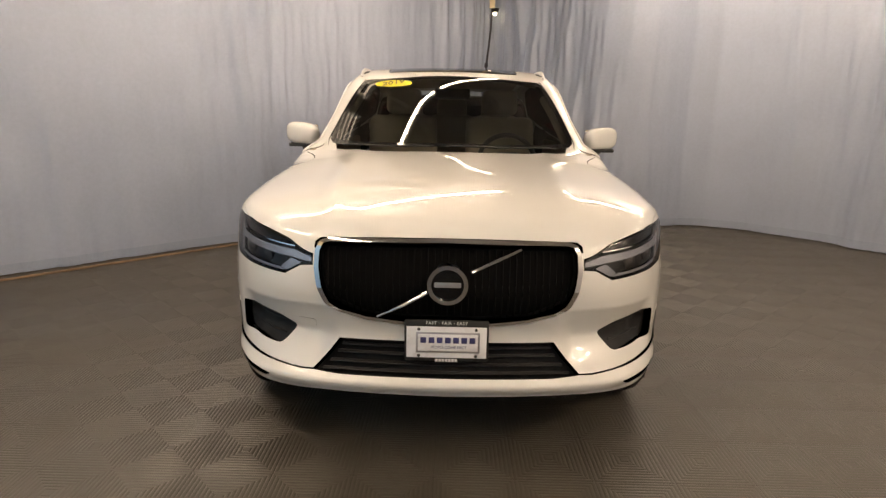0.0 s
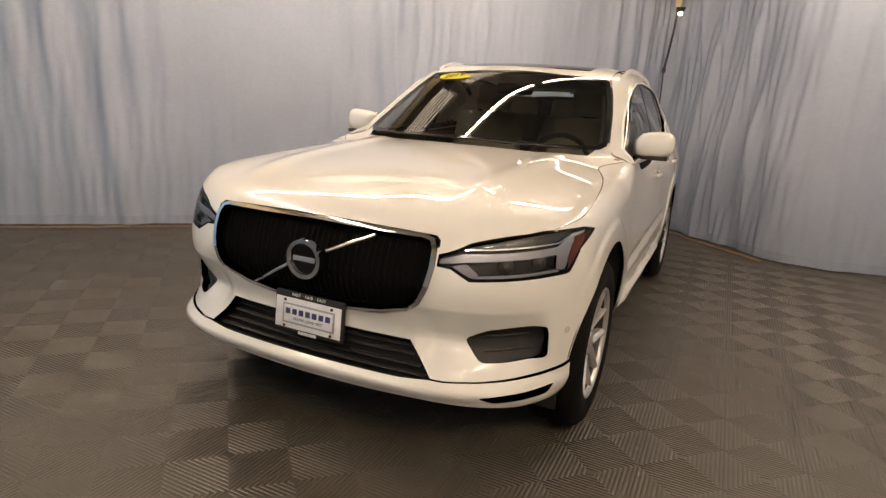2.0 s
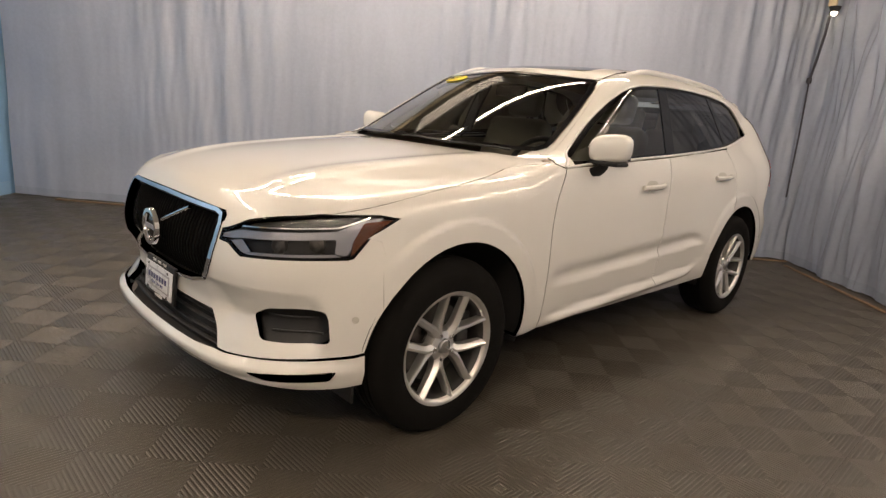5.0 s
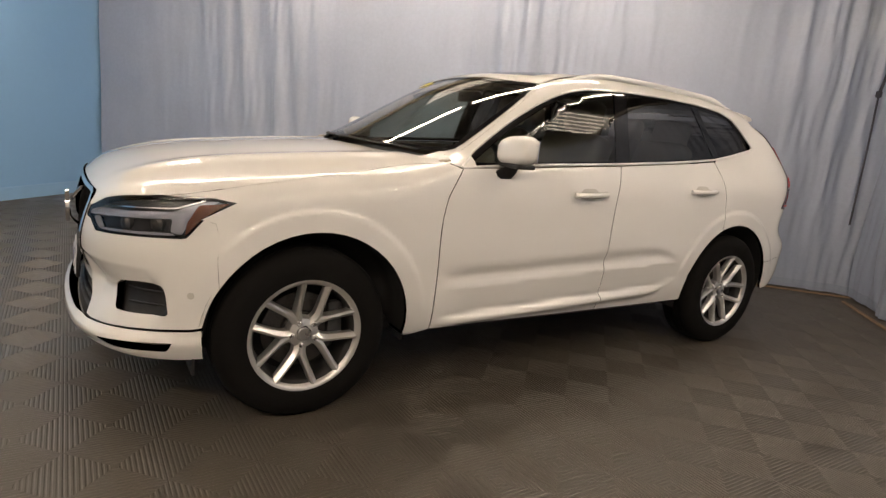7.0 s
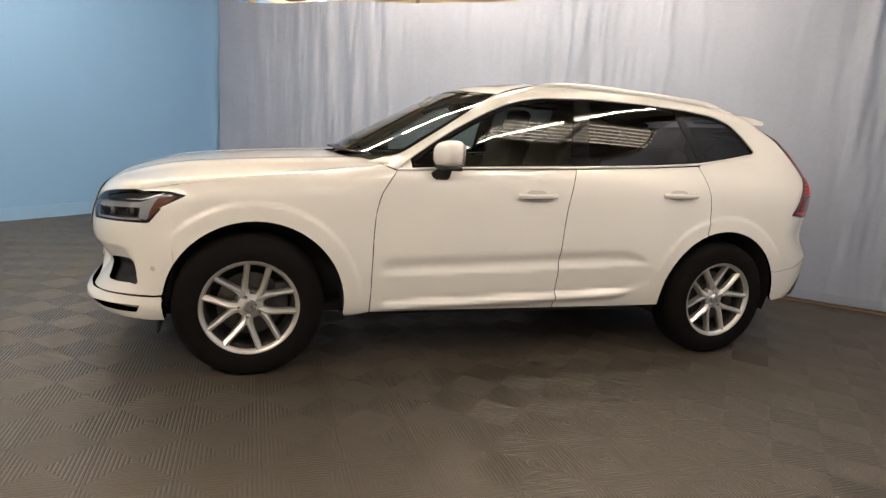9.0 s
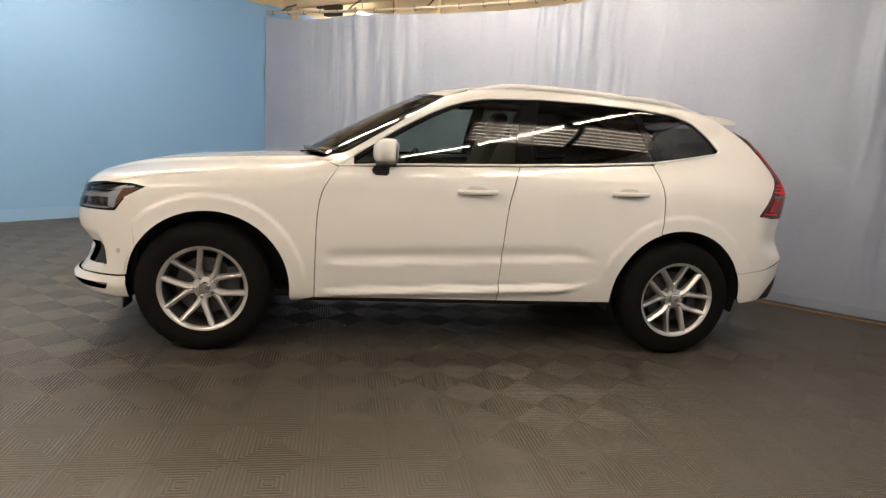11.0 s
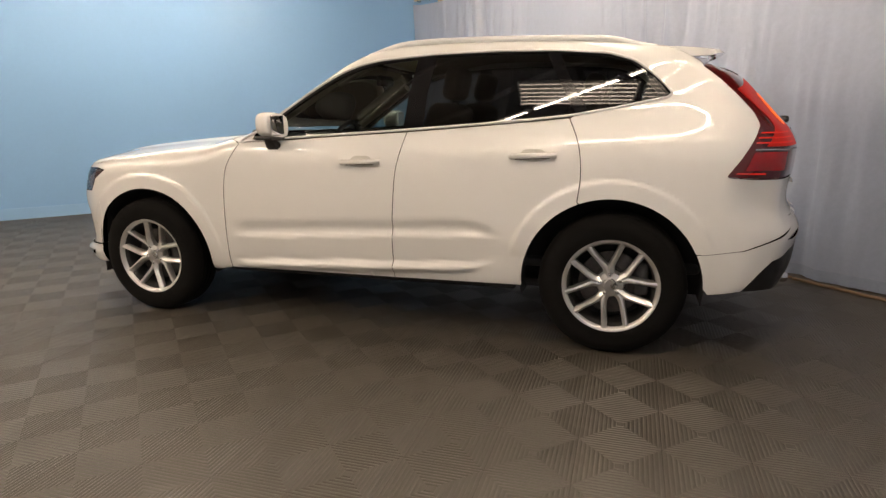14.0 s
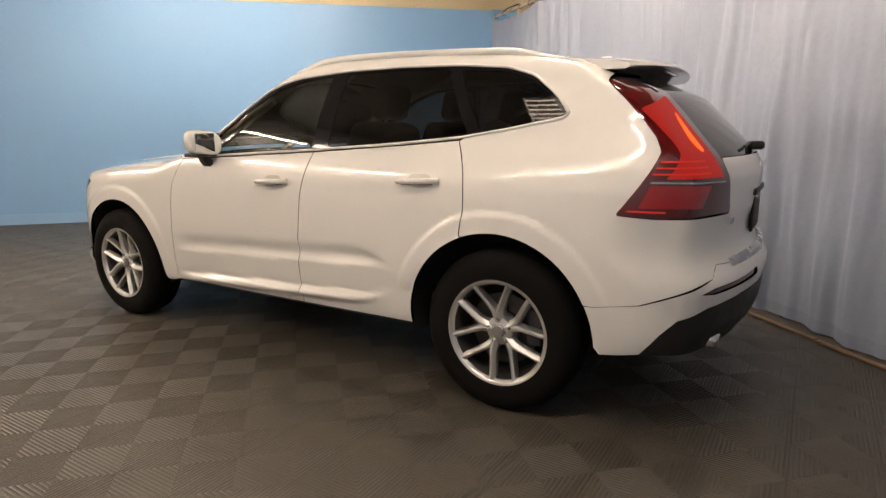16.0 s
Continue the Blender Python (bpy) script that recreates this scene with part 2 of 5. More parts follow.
OUT_U, FAR_V = 6.6, LONG_V - 3.0      # the hall goes on past the end drape and behind the long one
wall("wall_blue", plan(BLUE_U, FAR_V), plan(BLUE_U, BACK_V), 0, 3.05, BLUE, -U, label="smooth sky blue painted wall")
wall("wall_long", plan(BLUE_U, FAR_V), plan(OUT_U, FAR_V), 0, CEIL, CREAM, -V, label="cream wall behind the long drape")
wall("wall_end", plan(OUT_U, FAR_V), plan(OUT_U, BACK_V), 0, CEIL, GREY_WALL, U, label="plain grey wall past the end drape")
wall("wall_back", plan(BLUE_U, BACK_V), plan(OUT_U, BACK_V), 0, CEIL, GREY_WALL, V, label="plain grey wall of the hall")
wall("fascia", plan(BLUE_U - 0.02, FAR_V), plan(BLUE_U - 0.02, BACK_V), 3.05, CEIL, CREAM, -U, label="cream fascia over the blue wall")
wall("baseboard", plan(BLUE_U + 0.012, LONG_V), plan(BLUE_U + 0.012, BACK_V), 0, 0.14, BASE_BLUE, -U, 0.011, label="blue painted skirting board", category="skirting")
wall("trim", plan(BLUE_U + 0.022, LONG_V), plan(BLUE_U + 0.022, BACK_V), 3.03, 3.09, CREAM, -U, 0.04, label="cream moulding on top of the blue wall", category="moulding")

c0 = [plan(BLUE_U - 0.2, FAR_V - 0.2), plan(OUT_U + 0.2, FAR_V - 0.2), plan(OUT_U + 0.2, BACK_V + 0.2), plan(BLUE_U - 0.2, BACK_V + 0.2)]
bm = bmesh.new()
lo = [bm.verts.new((p.x, p.y, CEIL)) for p in c0]
hi = [bm.verts.new((p.x, p.y, CEIL + 0.15)) for p in c0]
bm.faces.new(lo[::-1]), bm.faces.new(hi)
for i in range(4):
    bm.faces.new((lo[i], lo[(i + 1) % 4], hi[(i + 1) % 4], hi[i]))
for k in range(9):                                  # joists under the deck
    u = BLUE_U + 0.5 + k * 1.25
    q = [plan(u - 0.05, FAR_V + 0.02), plan(u + 0.05, FAR_V + 0.02), plan(u + 0.05, BACK_V - 0.02), plan(u - 0.05, BACK_V - 0.02)]
    l2 = [bm.verts.new((p.x, p.y, CEIL - 0.22)) for p in q]
    h2 = [bm.verts.new((p.x, p.y, CEIL - 0.003)) for p in q]
    bm.faces.new(l2[::-1])
    for i in range(4):
        bm.faces.new((l2[i], l2[(i + 1) % 4], h2[(i + 1) % 4], h2[i]))
bmesh.ops.recalc_face_normals(bm, faces=bm.faces)
tagged(part("ceiling", bm, CEILING), "dark ceiling deck with joists", "ceiling", kind="structure")


# ---- drapes ----
def drape(name, line, z1, seed, fold, label, sag=0.0, dip=lambda s: 0.0):
    """A hanging sheet along a plan line (a list of plan points), with folds whose depth follows fold(s)."""
    rnd = random.Random(seed)
    line = [Vector(p) for p in line]
    run = [0.0]
    for a, b in zip(line, line[1:]):
        run.append(run[-1] + (b - a).length)
    n, m = int(run[-1] / 0.022), 34
    waves = [(rnd.uniform(4, 9), rnd.uniform(0, 6.3), rnd.uniform(-0.9, 0.9)) for _ in range(4)] + [(rnd.uniform(13, 30), rnd.uniform(0, 6.3), rnd.uniform(-1.6, 1.6)) for _ in range(7)] + [(rnd.uniform(38, 75), rnd.uniform(0, 6.3), rnd.uniform(-1.0, 1.0)) for _ in range(4)]
    pts, faces = [], []
    for i in range(n + 1):
        s = run[-1] * i / n
        k = max(j for j in range(len(line) - 1) if run[j] <= s + 1e-9)
        a, b = line[k], line[k + 1]
        p = a + (b - a) * ((s - run[k]) / (run[k + 1] - run[k]))
        d = (b - a).normalized()
        if 0 < k and s - run[k] < 0.15:
            d = (d + (line[k] - line[k - 1]).normalized() * (1 - (s - run[k]) / 0.15)).normalized()
        out = Vector((d.y, -d.x, 0))
        amp = fold(s / run[-1])
        top = z1 - dip(s) + 0.02 * math.sin(s * 2.1 + seed) - sag * abs(math.sin(s * 1.7 + seed))
        for j in range(m + 1):
            h = j / m
            z = 0.012 + (top - 0.012) * h
            g = 0.0
            for q, (w, ph, tilt) in enumerate(waves):
                lo_ = 0.022 if q < 4 else 0.011 if q < 11 else 0.0045
                g += lo_ * math.sin(w * (s + tilt * 0.12 * z) + ph + 0.6 * math.sin(1.1 * s + q))
            g = (abs(g) ** 0.9) * (1 if g > 0 else -0.6)
            g *= amp * (0.55 + 0.45 * math.sin(s * 1.9 + 1.3 * h + seed))
            foot = max(0.0, 1 - z / 0.35)
            g += foot * foot * (0.005 * math.sin(9.0 * s + seed) + 0.004 * math.sin(23 * s + 2 * seed))
            g += 0.03 * noise.noise(Vector((s * 0.8, z * 0.9, seed))) + 0.010 * noise.noise(Vector((s * 3.1, z * 2.3, seed + 5)))
            pts.append(p + out * g + Vector((0, 0, z)))
    w = m + 1
    for i in range(n):
        for j in range(m):
            faces.append((i * w + j, (i + 1) * w + j, (i + 1) * w + j + 1, i * w + j + 1))
    root = thing(name, label, "curtain", group="drapes round the booth")
    cut = max(1, int(m * 0.045))
    body_f = [f for q, f in enumerate(faces) if q % m >= cut]
    hem_f = [f for q, f in enumerate(faces) if q % m < cut]
    for nm, fs, ma, lb in (("sheet", body_f, DRAPE, ""), ("hem", hem_f, HEM, "pale blue hem on the floor")):
        used = sorted({i for f in fs for i in f})
        back = {o: q for q, o in enumerate(used)}
        ob = part(nm, mesh_of(nm, [pts[i] for i in used], [[back[i] for i in f] for f in fs], True), ma, root, lb)
        so = ob.modifiers.new("thick", "SOLIDIFY")
        so.thickness, so.offset, so.use_rim = 0.004, 0, False
    return root


def fold_long(t):
    return 0.45 + 0.45 * t + 1.5 * max(0.0, (t - 0.72) / 0.28) ** 2


def fold_end(t):
    return 2.7 - 2.2 * min(t / 0.2, 1)


def sink(s):
    return 0.12 * math.sin(min(max(s / 8.6, 0.0), 1.0) * math.pi) ** 0.8


drape("curtain", [plan(BLUE_U + 0.05, LONG_V), plan(END_U + 0.45, LONG_V + 0.02)], 2.86, 3, fold_long, "long pale grey-blue drape hanging to the floor in soft folds", 0.015, sink)
OUTER = [(0.0, 0.07), (0.02, 0.6), (0.03, 1.2), (0.03, 1.8), (0.09, 2.08), (0.24, 2.28), (0.46, 2.40), (0.70, 2.52), (0.92, 2.74), (1.06, 3.2), (1.0, 4.2), (0.8, 5.2), (0.5, 6.2), (0.45, 8.0)]
drape("curtain", [plan(END_U + u, LONG_V + v) for u, v in OUTER], 3.0, 11, fold_end, "grey-blue end drape with slanting folds, drawn outwards past the car", 0.02)


def batten(a, b):
    d = (b - a)
    m = Matrix.Translation((a + b) / 2) @ Matrix.Rotation(math.atan2(d.y, d.x), 4, "Z")
    bm = block((d.length, 0.035, 0.014), (0, 0, 0.0115), 0.003)
    bmesh.ops.transform(bm, matrix=m, verts=bm.verts)
    tagged(part("batten", bm, BATTEN), "flat brown wooden batten on the floor along the drape", "batten", group="battens")


for k in range(4):
    batten(plan(BLUE_U + 0.6 + k * 2.0, LONG_V + 0.14 + 0.01 * (k % 2)), plan(BLUE_U + 2.58 + k * 2.0, LONG_V + 0.14))
batten(plan(END_U - 0.13, LONG_V + 0.35), plan(END_U - 0.13, LONG_V + 1.95))

# curtain rail with brackets above the long drape
rail = thing("curtain_rail", "pale steel curtain rail with dark rings above the drape", "curtain rail")
part("pipe", tube([plan(BLUE_U + 0.05 + 8.5 * k / 16, LONG_V - 0.02, 2.93 - sink(8.6 * k / 16)) for k in range(17)], 0.018, 10), RAIL, rail)
for k in range(7):
    p = plan(BLUE_U + 0.35 + k * 1.35, LONG_V - 0.02, 2.93 - sink(0.35 + k * 1.35))
    part("bracket", tube([p, p - V * 0.12 + Vector((0, 0, 0.10)), plan(BLUE_U + 0.35 + k * 1.35, LONG_V - 0.33, 3.08)], 0.010, 8), STEEL_DARK, rail)
for k in range(26):
    p = plan(BLUE_U + 0.2 + k * 0.335, LONG_V - 0.02, 2.925 - sink(0.2 + k * 0.335))
    ring = [p + Vector((0, 0, 0.028 * math.cos(q * math.pi / 5))) + V * (0.028 * math.sin(q * math.pi / 5)) for q in range(10)]
    part("ring", tube(ring, 0.004, 6, True), STEEL_DARK, rail)
rail2 = thing("curtain_rail", "bent pale steel curtain rail above the end drape", "curtain rail")
part("pipe", tube([plan(END_U + u, LONG_V + v, 3.05) for u, v in OUTER], 0.018, 10), RAIL, rail2)
for u, v in ((0.0, 0.2), (0.03, 1.8), (1.06, 3.2), (0.8, 5.2)):
    part("hanger", tube([plan(END_U + u, LONG_V + v, 3.05), plan(END_U + u, LONG_V + v, CEIL)], 0.008, 8), STEEL_DARK, rail2)

# timber frame behind the long drape, a box hung from it and a lit strip beyond
frame_ob = thing("timber_frame", "cream painted timber frame standing behind the drape", "frame")
turn = Matrix.Rotation(ASKEW, 4, "Z")
part("beam", block((END_U - BLUE_U - 0.1, 0.08, 0.13), (0, 0, 0), 0.005, m=Matrix.Translation(plan((END_U + BLUE_U) / 2, LONG_V - 0.36, 3.10)) @ turn), CREAM, frame_ob)
for u in (BLUE_U + 0.30, BLUE_U + 3.0, BLUE_U + 5.7, END_U - 0.4):
    part("post", block((0.085, 0.085, 3.03), (0, 0, 0), 0.005, m=Matrix.Translation(plan(u, LONG_V - 0.36, 1.515)) @ turn), CREAM, frame_ob)
box = thing("junction_box", "dark brown junction box with grey plugs under the beam", "junction box")
part("box", block((0.30, 0.10, 0.15), (0, 0, 0), 0.008, m=Matrix.Translation(plan(BLUE_U + 1.10, LONG_V - 0.36, 2.958)) @ turn), BATTEN_DARK, box)
for k in range(3):
    part("plug", block((0.04, 0.05, 0.035), (0, 0, 0), 0.006, m=Matrix.Translation(plan(BLUE_U + 0.82 + 0.07 * k, LONG_V - 0.33, 3.01)) @ turn), STEEL_DARK, box)

# clamp lamp on a post in the corner behind the car
post = thing("corner_post", "cream wooden post stub with a dark strap hanging in the corner", "post")
CX = plan(END_U - 0.09, LONG_V + 0.13)
part("stub", block((0.07, 0.05, CEIL - 2.62), (CX.x, CX.y, (CEIL + 2.62) / 2), 0.006), CREAM, post)
knot = plan(END_U - 0.16, LONG_V + 0.12, 1.90)
part("strap", tube([(CX.x, CX.y, 2.64), (CX.x - 0.012, CX.y - 0.008, 2.35), (knot.x + 0.02, knot.y + 0.02, 2.08), knot], 0.013, 8), STRAP, post, "dark strap")
part("knot", block((0.045, 0.045, 0.06), tuple(knot), 0.015, 3), STRAP, post, "knotted strap end")
part("tail", tube([knot, knot + U * 0.015 - Vector((0, 0, 0.5)), knot + U * 0.02 - Vector((0, 0, 1.2))], 0.008, 6), STRAP, post)
lamp = thing("clamp_lamp", "small lit clamp lamp at the foot of the corner post", "lamp")
LX = CX + V * 0.05
part("shade", lathe([(0.0, 0.02), (0.005, 0.035), (0.05, 0.055), (0.052, 0.052), (0.01, 0.03)], 20, "z", (LX.x, LX.y, 2.56)), STEEL_DARK, lamp)
bm = bmesh.new()
bmesh.ops.create_uvsphere(bm, u_segments=14, v_segments=8, radius=0.026)
bmesh.ops.translate(bm, vec=(LX.x, LX.y, 2.55), verts=bm.verts)
part("bulb", smooth_bm(bm), SPOT, lamp, "glowing bulb")

# ---- fluorescent fixtures ----
TUBE_Z = 3.15


def strip_light(lit):
    root = thing("strip_light", "white fluorescent strip light, lit, hung under the ceiling", "ceiling light", group="strip lights")
    part("channel", block((1.24, 0.07, 0.05), (0, 0, 0.045), 0.006), FIXTURE, root)
    part("tube", tube([(-0.59, 0, 0), (0.59, 0, 0)], 0.019, 12), lit, root, "lit fluorescent tube")
    for sx in (-1, 1):
        part("end_cap", block((0.02, 0.045, 0.06), (sx * 0.60, 0, 0.005), 0.004), FIXTURE, root)
        part("hanger", tube([(sx * 0.45, 0, 0.07), (sx * 0.45, 0, CEIL - TUBE_Z - 0.002)], 0.004, 6), STEEL_DARK, root)
    return root


def high_bay(lit):
    root = thing("high_bay_light", "six-tube fluorescent bank, lit, hung under the ceiling", "ceiling light", group="tube banks")
    part("tray", block((1.26, 0.66, 0.03), (0, 0, 0.05), 0.006), TRAY, root)
    for k in range(6):
        part("tube", tube([(-0.59, -0.27 + 0.108 * k, 0), (0.59, -0.27 + 0.108 * k, 0)], 0.014, 10), lit, root, "lit fluorescent tube")
    for sx in (-1, 1):
        part("end_plate", block((0.02, 0.64, 0.06), (sx * 0.61, 0, 0.015), 0.004), FIXTURE, root)
        part("hanger", tube([(sx * 0.4, 0, 0.065), (sx * 0.4, 0, CEIL - TUBE_Z + 0.018)], 0.004, 6), STEEL_DARK, root)
    return root


LOOP = (-2.5, 3.9, -1.8, 4.15)                     # u0, u1, v0, v1 of the loop of strips
spots = []
for v in (LOOP[2], LOOP[3]):
    k = int((LOOP[1] - LOOP[0]) / 1.3)
    spots += [(LOOP[0] + 0.7 + i * 1.32, v, 0) for i in range(k)]
for u in (LOOP[0], LOOP[1]):
    k = int((LOOP[3] - LOOP[2]) / 1.3)
    spots += [(u, LOOP[2] + 0.7 + i * 1.32, 90) for i in range(k if u > 0 else k - 1)]
# row powers balance the light: stronger by the back wall for the car's flank, dimmer by the end drape
ROWS = {}
for u, v, a in spots:
    lit = BRIGHT_TUBE if v == LOOP[3] else DIM_TUBE if u == LOOP[1] else LIGHT_TUBE
    m = Matrix.Translation(plan(u, v, TUBE_Z)) @ Matrix.Rotation(ASKEW + radians(a), 4, "Z")
    if lit not in ROWS:
        ROWS[lit] = strip_light(lit)
        ROWS[lit].matrix_basis = m
    else:
        copy_thing(ROWS[lit], m)
copy_thing(ROWS[LIGHT_TUBE], Matrix.Translation(plan(-3.6, -5.5, TUBE_Z)) @ Matrix.Rotation(ASKEW + radians(90), 4, "Z"))
BANKS = {}
for x, y, a, dz, lit in ((2.85, 2.65, 90, 0.0, BANK_TUBE), (2.75, 3.94, 90, 0.0, BANK_TUBE), (2.08, -3.45, 45.45, 0.0, DIM_BANK_TUBE), (-2.22, 2.19, 45.45, -0.02, DIM_BANK_TUBE), (-1.20, 3.22, 45.45, -0.02, DIM_BANK_TUBE)):
    m = Matrix.Translation((x, y, TUBE_Z + dz)) @ Matrix.Rotation(radians(a), 4, "Z")
    if lit not in BANKS:
        BANKS[lit] = high_bay(lit)
        BANKS[lit].matrix_basis = m
    else:
        copy_thing(BANKS[lit], m)


# ---- body surface of the car: smooth functions of x (across), y (to the rear, 0 at the front axle), z (up) ----
def curve(*pts):
    """A smooth curve through a few (x, y) pairs, straight beyond its ends."""
    px, py = np.array(pts, float).T
    d = np.diff(py) / np.diff(px)
    m = np.concatenate([[d[0]], (d[:-1] * np.diff(px)[1:] + d[1:] * np.diff(px)[:-1]) / (px[2:] - px[:-2]), [d[-1]]])

    def at(x):
        x = np.asarray(x, float)
        i = np.clip(np.searchsorted(px, x) - 1, 0, len(px) - 2)
        h = px[i + 1] - px[i]
        t = np.clip((x - px[i]) / h, 0, 1)
        y = (2 * t**3 - 3 * t**2 + 1) * py[i] + (t**3 - 2 * t**2 + t) * h * m[i] + (3 * t**2 - 2 * t**3) * py[i + 1] + (t**3 - t**2) * h * m[i + 1]
        return y + np.minimum(x - px[0], 0) * m[0] + np.maximum(x - px[-1], 0) * m[-1]
    return at


def fair(*pts):
    """Like curve, but with even curvature (a natural cubic spline), for surfaces that mirror lamps."""
    px, py = np.array(pts, float).T
    n, h = len(px), np.diff(px)
    a, r = np.eye(n), np.zeros(n)
    for i in range(1, n - 1):
        a[i, i - 1:i + 2] = h[i - 1], 2 * (h[i - 1] + h[i]), h[i]
        r[i] = 6 * ((py[i + 1] - py[i]) / h[i] - (py[i] - py[i - 1]) / h[i - 1])
    c = np.linalg.solve(a, r)
    m0 = (py[1] - py[0]) / h[0] - h[0] * c[1] / 6
    m1 = (py[-1] - py[-2]) / h[-1] + h[-1] * c[-2] / 6

    def at(x):
        x = np.asarray(x, float)
        i = np.clip(np.searchsorted(px, x) - 1, 0, n - 2)
        u = np.clip(x, px[0], px[-1])
        p, q = px[i + 1] - u, u - px[i]
        y = (c[i] * p**3 + c[i + 1] * q**3) / (6 * h[i]) + (py[i] / h[i] - c[i] * h[i] / 6) * p + (py[i + 1] / h[i] - c[i + 1] * h[i] / 6) * q
        return y + np.minimum(x - px[0], 0) * m0 + np.maximum(x - px[-1], 0) * m1
    return at


def step(a, b, x):
    t = np.clip((x - a) / (b - a), 0, 1)
    return t * t * (3 - 2 * t)


def smax(a, b, k):
    h = np.maximum(k - np.abs(a - b), 0) / k
    return np.maximum(a, b) + h * h * k / 4


AXLES = ((0.03, 0.372, 0.437), (2.852, 0.372, 0.442))   # arch centres y, z and radius
plan_w = fair((-0.9, 0.70), (-0.7, 0.815), (-0.44, 0.905), (-0.25, 0.930), (0.1, 0.938), (0.6, 0.928), (1.5, 0.930), (2.4, 0.935), (2.9, 0.938), (3.2, 0.922), (3.5, 0.885), (3.85, 0.78))
sect_w = fair((0.26, -0.075), (0.32, -0.035), (0.40, -0.012), (0.52, -0.002), (0.66, 0.0), (0.80, -0.006), (0.95, -0.015), (1.05, -0.034), (1.15, -0.078), (1.30, -0.16))
scallop = curve((-0.36, 0.0), (-0.335, -0.004), (-0.305, 0.002), (-0.290, 0.018), (-0.274, 0.021), (-0.250, -0.003), (-0.240, -0.012), (-0.226, -0.010), (-0.17, -0.005), (-0.116, -0.0006), (-0.110, 0.0), (-0.104, -0.0015), (-0.070, -0.0150), (-0.057, -0.0168), (-0.045, -0.0148), (-0.012, -0.0028), (0.003, -0.0002), (0.03, 0.0), (0.3, 0.0))
hood_z = fair((-0.90, 0.835), (-0.80, 0.905), (-0.65, 0.975), (-0.45, 1.032), (-0.10, 1.080), (0.30, 1.115), (0.60, 1.135))
belt_z = fair((0.55, 1.085), (0.72, 1.092), (1.30, 1.122), (1.77, 1.147), (2.30, 1.178), (2.63, 1.208), (3.03, 1.282), (3.3, 1.33))
nose_y = curve((0.24, -0.72), (0.285, -0.800), (0.305, -0.836), (0.335, -0.856), (0.357, -0.873), (0.363, -0.875), (0.369, -0.872), (0.398, -0.840), (0.41, -0.836), (0.52, -0.835), (0.60, -0.842), (0.75, -0.835), (0.88, -0.800), (0.95, -0.76))
tail_y = curve((0.30, 3.66), (0.40, 3.765), (0.55, 3.81), (0.66, 3.812), (0.695, 3.775), (0.73, 3.735), (0.95, 3.735), (1.05, 3.745), (1.13, 3.725), (1.20, 3.66))
bottom_z = curve((-0.8, 0.29), (-0.4, 0.285), (0.5, 0.30), (2.4, 0.32), (3.3, 0.33), (3.7, 0.40))
green_w = fair((1.00, 0.887), (1.10, 0.862), (1.20, 0.8328), (1.35, 0.7804), (1.50, 0.718), (1.58, 0.676), (1.66, 0.620))
green_plan = fair((0.4, -0.03), (0.7, -0.012), (1.1, 0.0), (1.8, 0.004), (2.4, -0.006), (2.8, -0.026), (3.1, -0.046), (3.4, -0.080))
roof_z = fair((0.33, 1.075), (0.45, 1.140), (0.83, 1.350), (1.13, 1.510), (1.27, 1.570), (1.43, 1.611), (1.67, 1.640), (2.00, 1.650), (2.40, 1.641), (2.80, 1.609), (3.10, 1.568), (3.40, 1.515))
glass_y = fair((1.05, 3.72), (1.13, 3.655), (1.30, 3.49), (1.46, 3.315), (1.55, 3.20))


recess = curve((0.30, 0.0), (0.41, 0.0), (0.47, 0.017), (0.515, 0.034), (0.540, 0.036), (0.60, 0.024), (0.640, 0.0125), (0.652, 0.003), (0.662, 0.0), (0.9, 0.0))
wedge = curve((0.30, 0.0), (0.41, 0.0), (0.424, 0.006), (0.512, 0.066), (0.524, 0.071), (0.534, 0.071), (0.546, 0.066), (0.634, 0.014), (0.648, 0.004), (0.664, 0.0), (0.9, 0.0))


def width(y, z):
    w = plan_w(y) + sect_w(z)
    for cy, cz, r in AXLES:
        d = np.hypot(y - cy, z - cz)
        w = w + 0.011 * (1 - step(r + 0.070, r + 0.102, d)) * step(0.38, 0.70, z)
    stop = np.where(z > 0.50, 2.16 + (0.69 - z) * 1.7, 2.32 - (0.50 - z) * 1.6)
    on = step(0.60, 0.78, y) * (1 - step(stop - 0.12, stop + 0.03, y))
    w = w - 0.032 * step(2.5, 3.15, y) * step(1.08, 1.27, z)
    return w + on * scallop(z - 0.630 - 0.045 * (y - 0.69))


def low(x, y, z):
    x = np.abs(x)
    ridge = 0.010 * np.exp(-((x - 0.50 - 0.06 * y) / 0.06) ** 2) * step(-0.75, -0.4, y)
    back = step(0.40, 0.80, y)
    top = (hood_z(y) - 0.085 * x * x - 0.025 * x**6 + ridge) * (1 - back) + (belt_z(y) + 0.035) * back
    k = 0.088 - 0.038 * step(0.35, 0.7, y)
    side = step(0.40, 0.49, x)
    bow = 0.030 + 0.13 * x**2 + 0.55 * x**6 + (recess(z) * (1 - side) + wedge(z) * side) * (1 - step(0.775, 0.845, x))
    g = smax(x - width(y, z), (z - top) * 0.9, k)
    g = smax(g, (nose_y(z) + bow - y) * 0.9, 0.05)
    g = smax(g, (y - tail_y(z) + 0.24 * x**2 + 0.22 * x**6) * 0.9, 0.06)
    return smax(g, bottom_z(y) - z, 0.02)


